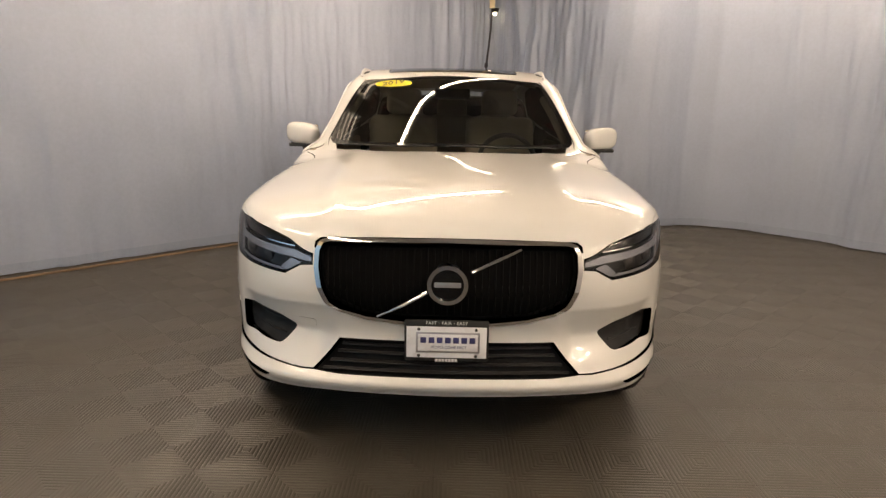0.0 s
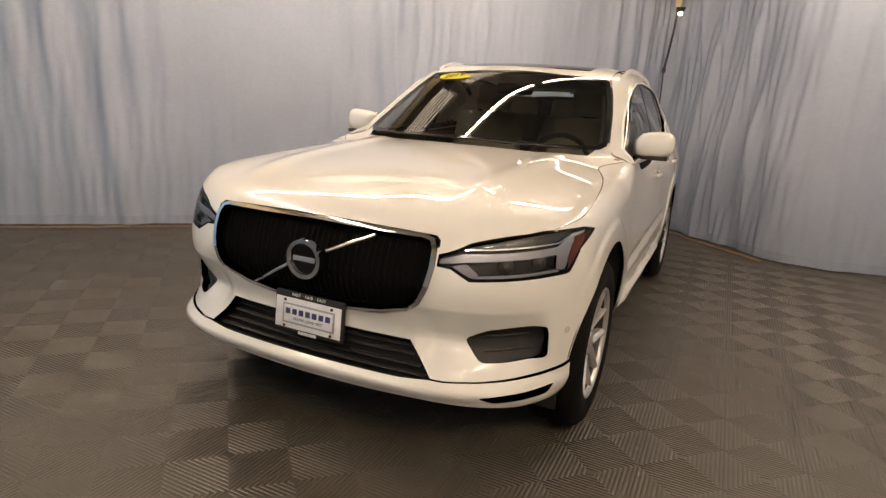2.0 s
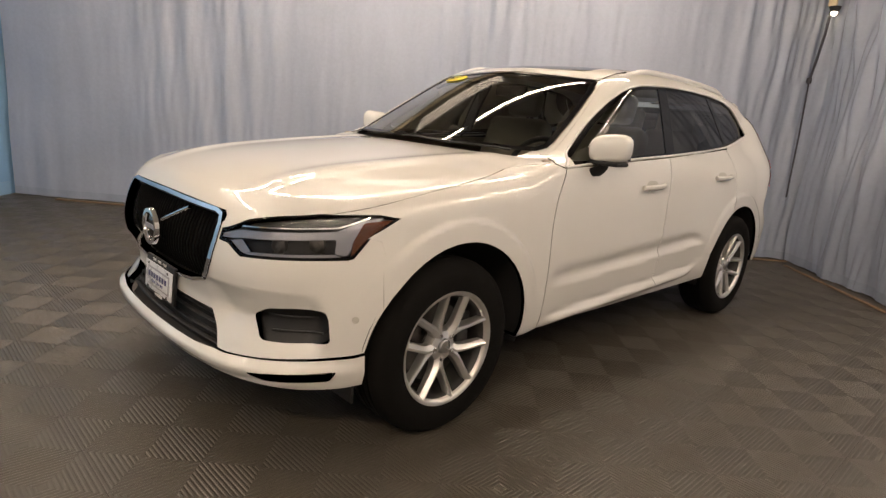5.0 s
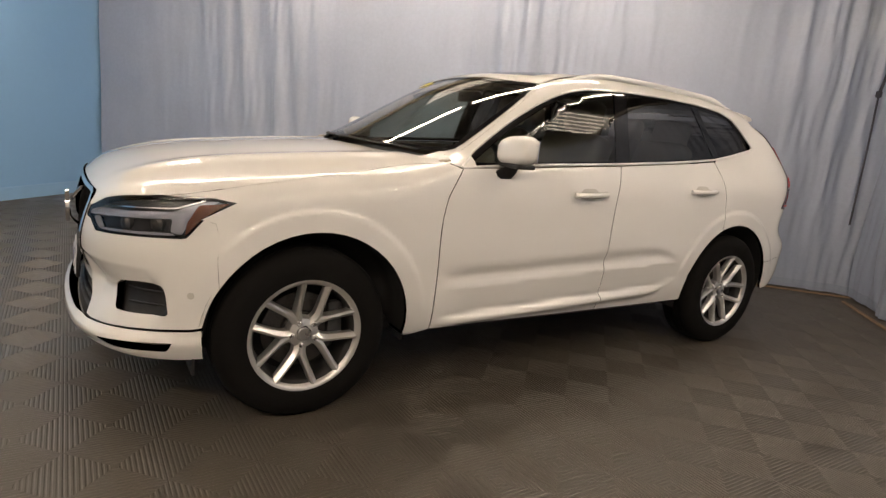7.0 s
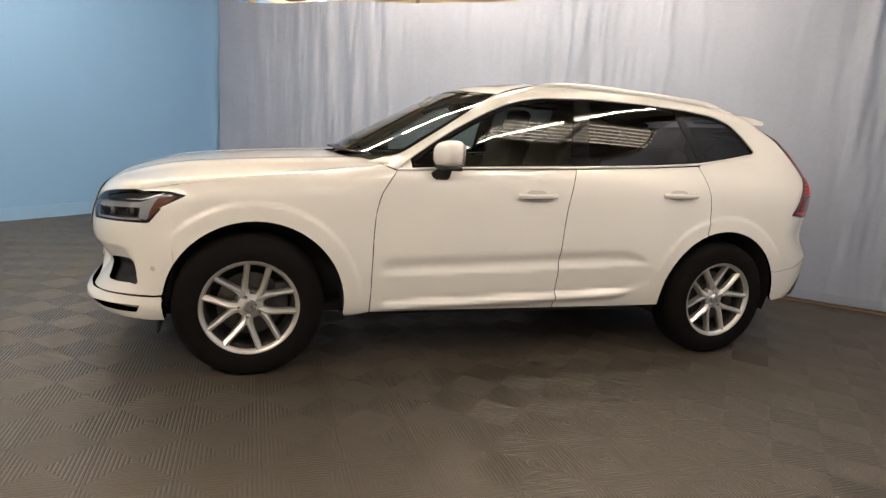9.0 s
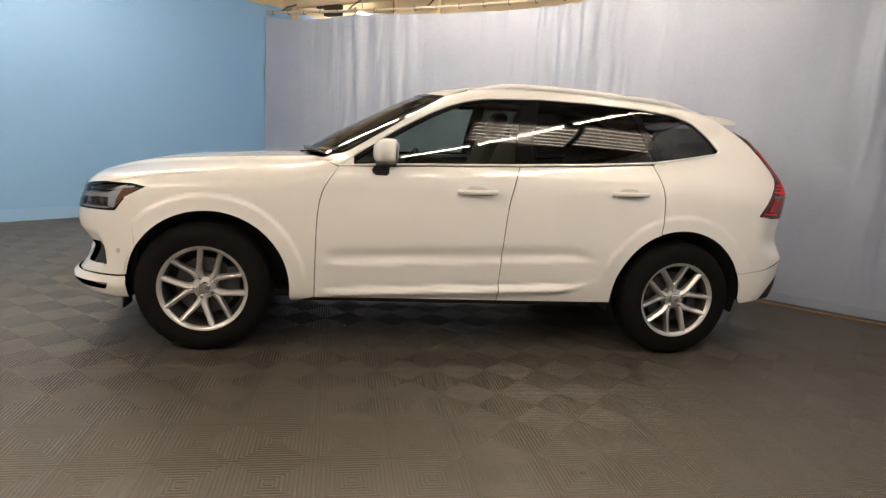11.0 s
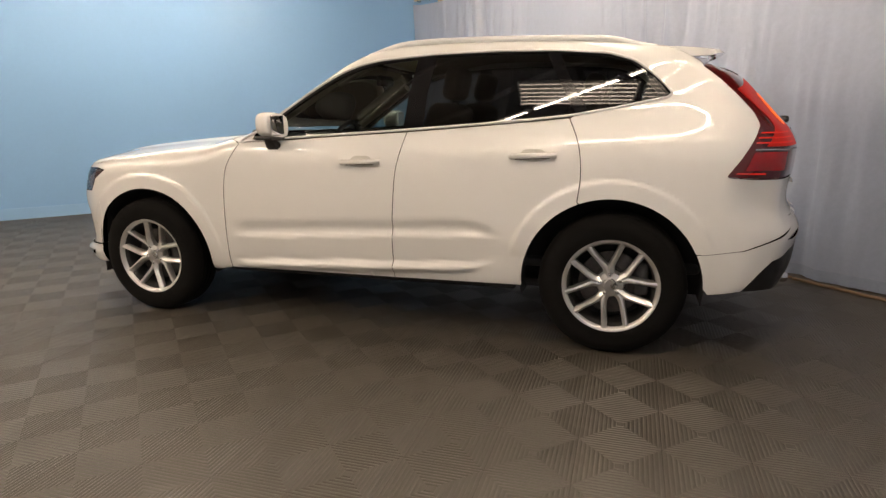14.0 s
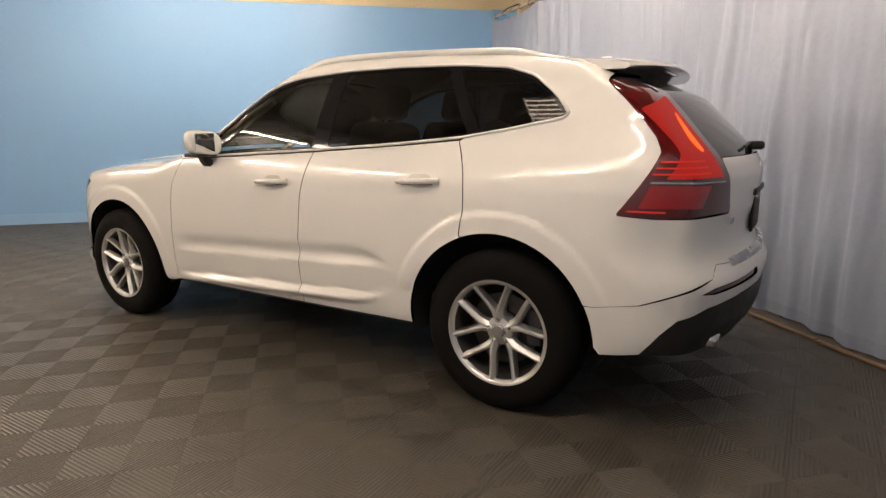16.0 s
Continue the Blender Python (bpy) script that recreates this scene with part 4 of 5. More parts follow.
W1 = [(0.800, 1.116), (0.935, 1.212), (1.04, 1.282), (1.14, 1.342), (1.25, 1.402), (1.36, 1.454), (1.46, 1.487), (1.60, 1.513), (1.795, 1.529), (1.762, 1.34), (1.745, 1.165), (1.30, 1.140), (0.95, 1.120)]
W2 = [(1.900, 1.534), (2.25, 1.538), (2.50, 1.530), (2.535, 1.45), (2.60, 1.325), (2.655, 1.232), (2.30, 1.198), (1.855, 1.170), (1.868, 1.34)]
W3 = [(2.565, 1.520), (2.79, 1.502), (2.905, 1.472), (3.022, 1.382), (3.082, 1.314), (3.065, 1.302), (2.85, 1.262), (2.715, 1.240), (2.66, 1.33), (2.595, 1.45)]


def handle(door, y, z, s):
    """A pull handle, body colour with a bright insert, over a flat patch darkened for a cup's shade."""
    p = S3(y, z)
    yy = np.linspace(-0.115, 0.115, 9)
    path = [(s * (S3(y + d, z)[0] + 0.030 - 0.018 * (abs(d) / 0.115) ** 4), y + d, z + 0.004 * d / 0.115) for d in yy]
    h = part("handle", tube(path, 0.015, 10, flat=0.95), PAINT, door, "white pull handle with a bright underside")
    part("insert", tube([(q[0] - s * 0.004, q[1], q[2] - 0.013) for q in path[1:-1]], 0.005, 6), CHROME, h, "chrome strip")
    cup = rounded([(y - 0.085, z - 0.018, 0.02), (y, z - 0.036, 0.03), (y + 0.085, z - 0.018, 0.02), (y + 0.05, z + 0.03, 0.025), (y - 0.05, z + 0.03, 0.025)])
    me = panel_mesh("cup", "s", cup, fun=low, off=0.0012, skirt=0, res=0.02, side=s)
    part("cup", me, CUP, door, "flat handle cup patch, shade painted darker")


GRILLE_BLACK = mat("grille_black", (0.0045, 0.0045, 0.0045), 0.8, spec=0.08)
# darker than the body paint for the cup's painted shade; also colours the sensors
CUP = mat("cup_shade_and_sensor_paint", (0.55, 0.54, 0.50), 0.35, coat=0.6)
left_right(flank)


# ---- nose ----
def nose():
    gh = [tuple(p[:2]) for p in to("c", ("f", 0.0, 0.588), ("f", 0.16, 0.591), ("f", 0.30, 0.606), ("f", 0.395, 0.633), ("f", 0.44, 0.665), ("f", 0.466, 0.72), ("f", 0.478, 0.79), ("f", 0.476, 0.85), ("f", 0.462, 0.878), ("f", 0.43, 0.887), ("f", 0.0, 0.894))]
    light = rounded(to("c", *LIGHT), 0.03)
    # bumper: from the grille's lower edge round the lamps to the arch, and back along the lip's seam
    lower = [p for p in to("c", ("f", 0.494, 0.797), ("f", 0.540, 0.793), ("f", 0.604, 0.757), ("p", 0.756, -0.613, 0.767), ("p", 0.874, -0.484, 0.774), ("p", 0.883, -0.466, 0.779), ("p", 0.900, -0.41, 0.849), ("s", -0.3625, 0.837))]
    seam = [("s", -0.3505, 0.80), ("s", -0.3565, 0.70)]
    archpts = [("s", y, z) for y, z, _ in arc(0, 150.2, 170, 5)] + [("s", -0.405, 0.432)]
    lipseam = [("s", -0.44, 0.425), ("s", -0.515, 0.42), ("f", 0.80, 0.415), ("f", 0.66, 0.402), ("f", 0.55, 0.396), ("f", 0.502, 0.398)]
    intake = [("f", 0.404, 0.512), ("f", 0.0, 0.512)]
    half = gh[:8] + [tuple(p[:2]) for p in to("c", ("f", 0.492, 0.86))] + [p[:2] for p in lower] + [p[:2] for p in to("c", *seam, *archpts, *lipseam, *intake)]
    fogm = to("c", ("f", 0.578, 0.530), ("f", 0.655, 0.573), ("f", 0.74, 0.588), ("s", -0.535, 0.590), ("s", -0.525, 0.562), ("s", -0.515, 0.470), ("f", 0.72, 0.458), ("f", 0.645, 0.456))
    fog = rounded([(*p[:2], 0.018) for p in fogm])
    fogs = [fog, fog * (-1, 1)]
    bumper = panel("front_bumper", "c", both(half), PAINT, car, "pearl white front bumper", holes=fogs, fun=low, skirt=0.03, res=0.018)
    # lip below
    liph = [tuple(p[:2]) for p in to("c", ("f", 0.0, 0.385), ("f", 0.40, 0.385), ("f", 0.497, 0.391), ("f", 0.55, 0.389), ("f", 0.66, 0.395), ("f", 0.80, 0.407), ("s", -0.515, 0.412), ("s", -0.44, 0.417), ("s", -0.405, 0.424), ("s", -0.402, 0.36), ("s", -0.395, 0.305), ("s", -0.47, 0.302), ("f", 0.78, 0.305), ("f", 0.64, 0.318), ("f", 0.47, 0.328), ("f", 0.0, 0.322))]
    slot = rounded([(*p[:2], 0.008) for p in to("c", ("f", 0.67, 0.362), ("s", -0.50, 0.372), ("s", -0.52, 0.338), ("f", 0.71, 0.334))])
    lip = panel("front_lip", "c", both(liph), PAINT, car, "white lower front lip", holes=[slot, slot * (-1, 1)], fun=low, off=0.008, skirt=0.035, res=0.016)
    # dark sheet behind the openings
    back = [tuple(p[:2]) for p in to("c", ("f", 0.0, 0.90), ("f", 0.45, 0.885), ("f", 0.55, 0.84), ("s", -0.45, 0.86), ("s", -0.36, 0.84), ("s", -0.37, 0.65), ("s", -0.40, 0.42), ("s", -0.40, 0.32), ("f", 0.78, 0.315), ("f", 0.47, 0.335), ("f", 0.0, 0.335))]
    panel("front_backing", "c", both(back), DARK, car, "dark duct behind the grilles", fun=low, off=-0.075, skirt=0, res=0.05)
    # fog recesses
    for s in (1, -1):
        f = panel("corner_insert", "c", inset(dense(fog, 0.02), 0.004), BLACK_PLASTIC, car, "black ribbed corner insert", fun=low, off=-0.034, skirt=0, side=s)
        for z in (0.495, 0.53, 0.565):
            x0 = 0.60 + abs(z - 0.53) * 0.9
            q = to("c", ("f", x0 + 0.02, z), ("f", 0.72, z + 0.003), ("s", -0.535, z + 0.006))
            bm = across("c", low, [p[:2] for p in q], 0.004, -0.028, 6)
            if s < 0:
                bmesh.ops.scale(bm, vec=(-1, 1, 1), verts=bm.verts)
                bmesh.ops.reverse_faces(bm, faces=bm.faces)
            part("rib", bm, BLACK_PLASTIC, f)
    # lower intake slats
    inn = thing_part("lower_intake", car)
    for z, w in ((0.492, 0.405), (0.462, 0.425), (0.432, 0.45), (0.405, 0.475)):
        q = [p[:2] for p in to("c", *[("f", x, z) for x in np.linspace(-w, w, 9)])]
        part("slat", across("c", low, q, 0.011, -0.035, 6, flat=0.5), BLACK_PLASTIC, inn)
    # grille
    gl = both(gh)
    grille = panel("grille", "c", inset(dense(gl, 0.03), 0.004), GRILLE_BLACK, car, "black radiator grille with fine upright bars", fun=low, off=-0.044, skirt=0, res=0.04)
    for k in range(37):
        x = -0.45 + 0.025 * k
        z0 = 0.602 + 0.42 * max(0, abs(x) - 0.25) ** 1.4
        z1 = 0.882 - 0.05 * x * x
        l = np.array(to("c", ("f", x, z0), ("f", x, (z0 + z1) / 2), ("f", x, z1)))[:, :2]
        part("bar", across("c", low, l, 0.0036, -0.036, 6, steps=3), GRILLE_BLACK, grille)
    panel("grille_frame", "c", inset(dense(gl, 0.02), -0.007), CHROME, car, "chrome grille frame", holes=[inset(dense(gl, 0.02), 0.006)], fun=low, off=0.006, skirt=0.014, res=0.012)
    panel("grille_surround", "c", inset(dense(gl, 0.02), -0.010), GLOSS_BLACK, car, "black gap round the grille", holes=[inset(dense(gl, 0.02), -0.005)], fun=low, off=-0.002, skirt=0.02, res=0.012)
    # diagonal bar and round badge
    for a, b in (((-0.255, 0.617), (-0.072, 0.722)), ((0.085, 0.792), (0.262, 0.869))):
        l = np.array(to("c", ("f", *a), ("f", (a[0] + b[0]) / 2, (a[1] + b[1]) / 2), ("f", *b)))[:, :2]
        part("diagonal_bar", across("c", low, l, 0.009, 0.006, 8, flat=0.8, steps=4), CHROME, grille, "chrome diagonal bar")
    by = F3(0, 0.75)[1]
    badge = part("badge", lathe([(by - 0.004, 0.076), (by - 0.020, 0.073), (by - 0.020, 0.058), (by - 0.006, 0.055)], 48, "y", (0, 0, 0.751)), CHROME, car, "round chrome badge")
    part("badge_face", lathe([(by - 0.010, 0.057), (by - 0.011, 0.0001)], 40, "y", (0, 0, 0.751)), GLOSS_BLACK, badge)
    part("badge_band", block((0.095, 0.006, 0.018), (0, by - 0.013, 0.751), 0.002), PLATE_GREY, badge, "small grey band")
    # number plate
    py = F3(0, 0.53)[1] - 0.025
    tilt = Matrix.Translation((0.0, py, 0.525)) @ Matrix.Rotation(radians(-4), 4, "X")
    plate = part("plate_holder", block((0.312, 0.016, 0.156), (0, 0.004, 0.002), 0.006, m=tilt), BLACK_PLASTIC, car, "black dealer plate frame")
    part("plate", block((0.295, 0.004, 0.118), (0, -0.007, -0.002), 0.0015, m=tilt), PLATE_WHITE, plate, "white dealer plate")
    part("plate_rim", block((0.235, 0.004, 0.078), (0.005, -0.010, -0.002), 0.0015, m=tilt), PLATE_GREY, plate, "silver bevelled panel")
    part("plate_panel", block((0.220, 0.004, 0.064), (0.005, -0.0125, -0.002), 0.0015, m=tilt), PLATE_WHITE, plate, "white panel")
    for k in range(7):
        part("mark", block((0.021, 0.002, 0.022), (-0.085 + 0.030 * k, -0.0150, 0.008), 0.001, m=tilt), INK_BLUE, plate, "blue name drawn as bars")
    bars("PEOPLE COME FIRST", 0.0145, INK_BLUE, tilt @ Matrix.Translation((0.008, -0.0150, -0.019)) @ Matrix.Rotation(radians(90), 4, "X"), plate, depth=0.0005)
    bars("FAST · FAIR · EASY", 0.0165, INK_WHITE, tilt @ Matrix.Translation((0, -0.0055, 0.070)) @ Matrix.Rotation(radians(90), 4, "X"), plate, depth=0.0008, font_scale=1.15)
    for k in range(7):
        part("mark", block((0.0095, 0.002, 0.011), (-0.036 + 0.012 * k, -0.0048, -0.072), 0.0005, m=tilt), INK_WHITE, plate, "white name drawn as bars")
    for sx in (-1, 1):
        for sz in (-0.052, 0.048):
            part("screw", lathe([(-0.012, 0.006), (-0.0145, 0.005), (-0.0145, 0.0001)], 12, "y", (0, 0, 0)), INK_BLACK, plate).matrix_basis = tilt @ Matrix.Translation((sx * 0.105 + 0.003, 0, sz))
    # tow eye cover and sensors
    for s in (1, -1):
        q = S3(-0.443, 0.56)
        nn = normals(q[None], low)[0]
        bm = lathe([(0.0, 0.013), (0.002, 0.0125), (0.002, 0.010), (0.0005, 0.0095), (0.001, 0.0001)], 20, "x")
        rot = Vector((1, 0, 0)).rotation_difference(Vector(nn)).to_matrix().to_4x4()
        bmesh.ops.transform(bm, matrix=Matrix.Diagonal((s, 1, 1, 1)) @ Matrix.Translation(q) @ rot, verts=bm.verts)
        bmesh.ops.recalc_face_normals(bm, faces=bm.faces)
        part("parking_sensor", bm, CUP, car, "flush round parking sensor")
    tow = rounded([(*p[:2], 0.012) for p in to("c", ("f", -0.575, 0.575), ("f", -0.50, 0.572), ("f", -0.505, 0.525), ("f", -0.545, 0.522))])
    panel("tow_eye_cover", "c", tow, PAINT, car, "white towing eye cover", fun=low, off=0.002, skirt=0.004, res=0.02)
    return light


def thing_part(name, parent):
    """A part that only gathers sub-parts: a thin rear board carries them."""
    q = [p[:2] for p in to("c", ("f", 0.0, 0.52), ("f", 0.40, 0.52), ("f", 0.49, 0.40), ("f", 0.47, 0.385), ("f", 0.0, 0.385))]
    return panel(name, "c", both(q), DARK, parent, "dark lower intake with slats", fun=low, off=-0.06, skirt=0, res=0.05)


light_outline = nose()


# ---- head lamps ----
def head_lamp(s):
    o = light_outline
    kw = dict(fun=low, side=s)
    lamp_ = panel("head_lamp", "c", inset(dense(o, 0.015), 0.003), LENS, car, "clear lens over dark lamp housing", off=-0.001, skirt=0.0, res=0.02, **kw)
    panel("housing", "c", inset(dense(o, 0.015), 0.001), LAMP_BLACK, lamp_, "black lamp housing", off=-0.035, skirt=0.0, res=0.02, **kw)
    panel("bezel", "c", inset(dense(o, 0.015), 0.0), GLOSS_BLACK, lamp_, "black rim", holes=[inset(dense(o, 0.015), 0.0035)], off=-0.0005, skirt=0.03, res=0.015, **kw)

    def bar(marks, name, ma, off, label=""):
        l = rounded([(*p[:2], 0.008) for p in to("c", *marks)])
        panel(name, "c", l, ma, lamp_, label, off=off, skirt=0.012, res=0.015, **kw)
    # pale blade from the grille to the tip, over a dark box with two projectors
    bar([("f", 0.496, 0.822), ("f", 0.535, 0.834), ("f", 0.571, 0.846), ("p", 0.70, -0.61, 0.857), ("p", 0.837, -0.503, 0.871), ("p", 0.862, -0.425, 0.910), ("p", 0.880, -0.335, 0.921), ("p", 0.876, -0.40, 0.885), ("p", 0.876, -0.455, 0.835), ("p", 0.870, -0.483, 0.788), ("p", 0.846, -0.518, 0.793), ("p", 0.842, -0.509, 0.844), ("p", 0.70, -0.625, 0.831), ("f", 0.587, 0.820), ("f", 0.54, 0.812), ("f", 0.496, 0.808)], "light_blade", LAMP_SILVER, -0.010, "pale silver light blade, forked at its outer end")
    bar([("f", 0.572, 0.861), ("p", 0.738, -0.598, 0.8755), ("p", 0.835, -0.497, 0.886), ("p", 0.864, -0.385, 0.9235), ("p", 0.866, -0.39, 0.9175), ("p", 0.839, -0.493, 0.881), ("p", 0.738, -0.600, 0.8705), ("f", 0.572, 0.856)], "upper_line", CHROME, -0.008, "bright line under the upper compartment")
    bar([("f", 0.541, 0.803), ("f", 0.587, 0.816), ("f", 0.633, 0.779), ("f", 0.609, 0.767)], "inner_wing", LAMP_SILVER, -0.012, "silver inner wing")
    bar([("f", 0.612, 0.767), ("p", 0.756, -0.613, 0.776), ("p", 0.860, -0.50, 0.783), ("p", 0.846, -0.518, 0.792), ("p", 0.75, -0.618, 0.786), ("f", 0.632, 0.778)], "lower_blade", LAMP_SILVER, -0.012, "silver lower edge")
    bar([("p", 0.872, -0.418, 0.902), ("p", 0.892, -0.305, 0.914), ("p", 0.896, -0.413, 0.848), ("p", 0.879, -0.475, 0.783), ("p", 0.873, -0.465, 0.833)], "side_marker", AMBER, -0.005, "brownish amber side reflector")
    for y_, z_, kind in ((0.70, 0.803, "f"), (-0.575, 0.815, "s")):
        q = F3(y_, z_) if kind == "f" else S3(y_, z_)
        nn = normals(np.array(q)[None], low)[0]
        nn = np.array((nn[0] * 0.5, nn[1], 0))
        nn /= np.linalg.norm(nn)
        bm = lathe([(-0.02, 0.030), (0.010, 0.031), (0.012, 0.026), (0.022, 0.020), (0.028, 0.0001)], 24, "x")
        rot = Vector((1, 0, 0)).rotation_difference(Vector(nn)).to_matrix().to_4x4()
        bmesh.ops.transform(bm, matrix=Matrix.Diagonal((s, 1, 1, 1)) @ Matrix.Translation(np.array(q) - nn * 0.045) @ rot, verts=bm.verts)
        bmesh.ops.recalc_face_normals(bm, faces=bm.faces)
        part("projector", bm, STEEL, lamp_, "round projector lens")


left_right(head_lamp)


# ---- tail ----
def tail():
    # tail lamps
    TL = [("s", 3.245, 1.440), ("s", 3.325, 1.370), ("s", 3.405, 1.290), ("s", 3.470, 1.215), ("s", 3.497, 1.160), ("s", 3.468, 1.085), ("s", 3.360, 0.924), ("s", 3.53, 0.912), ("r", 0.66, 0.917), ("r", 0.52, 0.912), ("r", 0.56, 1.03), ("r", 0.575, 1.12), ("r", 0.56, 1.20), ("r", 0.53, 1.30), ("r", 0.50, 1.40), ("r", 0.50, 1.455)]

    def tl(m):
        return [(*chart("r", cast("s", [m[1]], [m[2]], body)[0] if m[0] == "s" else rear_at(m[1], m[2])), *m[3:]) for m in [m]][0]
    out = np.array([tl(m)[:2] for m in TL])
    out = rounded([(*p, 0.012) for p in out])
    for s in (1, -1):
        lamp_ = panel("tail_lamp", "r", out, RED_DARK, car, "tall red tail lamp, upper strip lit", side=s, off=0.003, skirt=0.03, res=0.02)

        def bar(marks, name, ma, off, label):
            l = rounded([(*tl(m)[:2], 0.008) for m in marks])
            panel(name, "r", l, ma, lamp_, label, side=s, off=off, skirt=0.004, res=0.015)
        bar([("r", 0.565, 1.375), ("s", 3.395, 1.322), ("s", 3.462, 1.258), ("s", 3.528, 1.192), ("s", 3.560, 1.150), ("s", 3.548, 1.090), ("s", 3.525, 1.060), ("r", 0.620, 1.060), ("r", 0.625, 1.12), ("r", 0.610, 1.19), ("r", 0.585, 1.28)], "lit_lens", RED_GLOW, 0.006, "glowing deep red lens")
        mid = spline([tl(m)[:2] for m in (("r", 0.622, 1.300), ("r", 0.648, 1.250), ("r", 0.668, 1.200), ("r", 0.672, 1.155))], 6)
        wide = np.interp(np.arange(len(mid)), [0, 5, 10, 15, len(mid)], [0.003, 0.009, 0.014, 0.012, 0.003])[:, None]
        tang = np.gradient(mid, axis=0)
        tang /= np.linalg.norm(tang, axis=1, keepdims=True)
        sidew = np.stack([-tang[:, 1], tang[:, 0]], 1) * wide
        panel("lit_strip", "r", np.vstack([mid + sidew, (mid - sidew)[::-1]]), CORE_GLOW, lamp_, "bright orange-red light strip", side=s, off=0.010, skirt=0.003, res=0.015)
        for z in (1.124, 1.102, 1.080):
            bar([("s", 3.500 - (1.128 - z) * 0.45, z), ("s", 3.500 - (1.132 - z) * 0.45, z - 0.006), ("r", 0.70, z - 0.006), ("r", 0.70, z)], "lit_rib", RIB_GLOW, 0.009, "thin glowing red rib")
        bar([("s", 3.395, 0.938), ("s", 3.405, 0.944), ("s", 3.53, 0.940), ("s", 3.53, 0.933)], "bottom_strip", RIB_GLOW, 0.009, "thin red line at the lower edge")
        bar([("s", 3.437, 0.952), ("s", 3.474, 1.036), ("r", 0.70, 1.034), ("r", 0.745, 0.948)], "lower_lens", RED_LENS, 0.006, "red lower lens")
        bar([("s", 3.476, 1.050), ("s", 3.472, 1.044), ("r", 0.61, 1.040), ("r", 0.61, 1.046)], "divider", LAMP_SILVER, 0.008, "pale dividing line")
        bar([("r", 0.525, 1.435), ("r", 0.55, 1.43), ("r", 0.575, 1.39), ("r", 0.55, 1.395)], "clear_tip", DRL, 0.006, "clear upper tip")
    # rear glass, tailgate, bumper
    glass = both([(p[0] * 1, p[1]) for p in [(0, 1.475), *[tuple(chart("r", rear_at(x, z))) for x, z in ((0.30, 1.472), (0.49, 1.455), (0.495, 1.40), (0.525, 1.30), (0.55, 1.20), (0.56, 1.135), (0.40, 1.135), (0.20, 1.135))], (0, 1.135)]])
    panel("rear_glass", "r", glass, TINTED_SOLID, car, "dark rear window", off=-0.003, skirt=0, res=0.04)
    gate = [(0, 1.130)] + [tuple(chart("r", rear_at(x, z))) for x, z in ((0.30, 1.130), (0.555, 1.130), (0.57, 1.10), (0.555, 1.03), (0.515, 0.905))] + [tuple(chart("r", rear_at(x, z))) for x, z in ((0.62, 0.905), (0.6305, 0.90), (0.6305, 0.76), (0.6305, 0.713), (0.30, 0.690))] + [(0, 0.685)]
    gate_ob = panel("tailgate", "r", both(gate), PAINT, car, "pearl white tailgate")
    kk = lambda y, z: tuple(chart("r", cast("s", [y], [z], low)[0]))
    bmp = [(0, 0.6835)] + [tuple(chart("r", rear_at(x, z))) for x, z in ((0.30, 0.6885), (0.629, 0.7110), (0.702, 0.6665))] + [kk(3.591, 0.6235), kk(3.461, 0.5755), kk(3.286, 0.5505)] + [kk(y, z) for y, z, _ in arc(1, 23.8, 1, 8)] + [kk(3.315, 0.352), kk(3.46, 0.372), kk(3.53, 0.46), kk(3.58, 0.52)] + [tuple(chart("r", rear_at(x, z))) for x, z in ((0.72, 0.555), (0.45, 0.57))] + [(0, 0.572)]
    refl = rounded([(*chart("r", rear_at(x, z)), 0.008) for x, z in ((0.27, 0.650), (0.70, 0.634), (0.775, 0.616), (0.70, 0.606), (0.27, 0.620))])
    bumper = panel("rear_bumper", "r", both(bmp), PAINT, car, "pearl white rear bumper", holes=[refl, refl * (-1, 1)])
    for s in (1, -1):
        panel("rear_reflector", "r", inset(dense(refl, 0.02), 0.002), RED_DARK, car, "slim dark red reflector", side=s, off=-0.008, skirt=0, res=0.03)
    dif = [(0, 0.568)] + [tuple(chart("r", rear_at(x, z))) for x, z in ((0.45, 0.566), (0.72, 0.551))] + [kk(3.575, 0.515), kk(3.525, 0.456), kk(3.458, 0.370), kk(3.50, 0.362)] + [tuple(chart("r", rear_at(x, z))) for x, z in ((0.60, 0.41), (0.40, 0.405))] + [(0, 0.405)]
    panel("diffuser", "r", both(dif), BLACK_PLASTIC, car, "black lower rear skirt")
    for s in (1, -1):
        part("exhaust", block((0.14, 0.12, 0.055), (s * 0.58, 3.665, 0.395), 0.02, 3), CHROME, car, "chrome exhaust trim")
        q = cast("s", [3.452], [0.575 - 0.022], low)[0]
        bm = lathe([(0.0, 0.012), (0.002, 0.011), (0.002, 0.0001)], 16, "x", (q[0] - 0.001, q[1], q[2]))
        if s < 0:
            bmesh.ops.scale(bm, vec=(-1, 1, 1), verts=bm.verts)
        part("parking_sensor", bm, CUP, car, "flush round parking sensor")
    # scuff plate, badge bars, plate, wiper
    bm = bmesh.new()
    rows_ = []
    for x in np.linspace(-0.52, 0.52, 27):
        y1, y0 = rear_at(x, 0.672)[1] - 0.012, rear_at(x, 0.722)[1] + 0.004
        rows_.append([bm.verts.new((x, y0 + (y1 - y0) * k / 8, 0.715 - 0.016 * k / 8 + 0.010 + 0.002 * (k % 2))) for k in range(9)])
    for a, b in zip(rows_, rows_[1:]):
        for k in range(8):
            bm.faces.new((a[k], b[k], b[k + 1], a[k + 1]))
    bmesh.ops.recalc_face_normals(bm, faces=bm.faces)
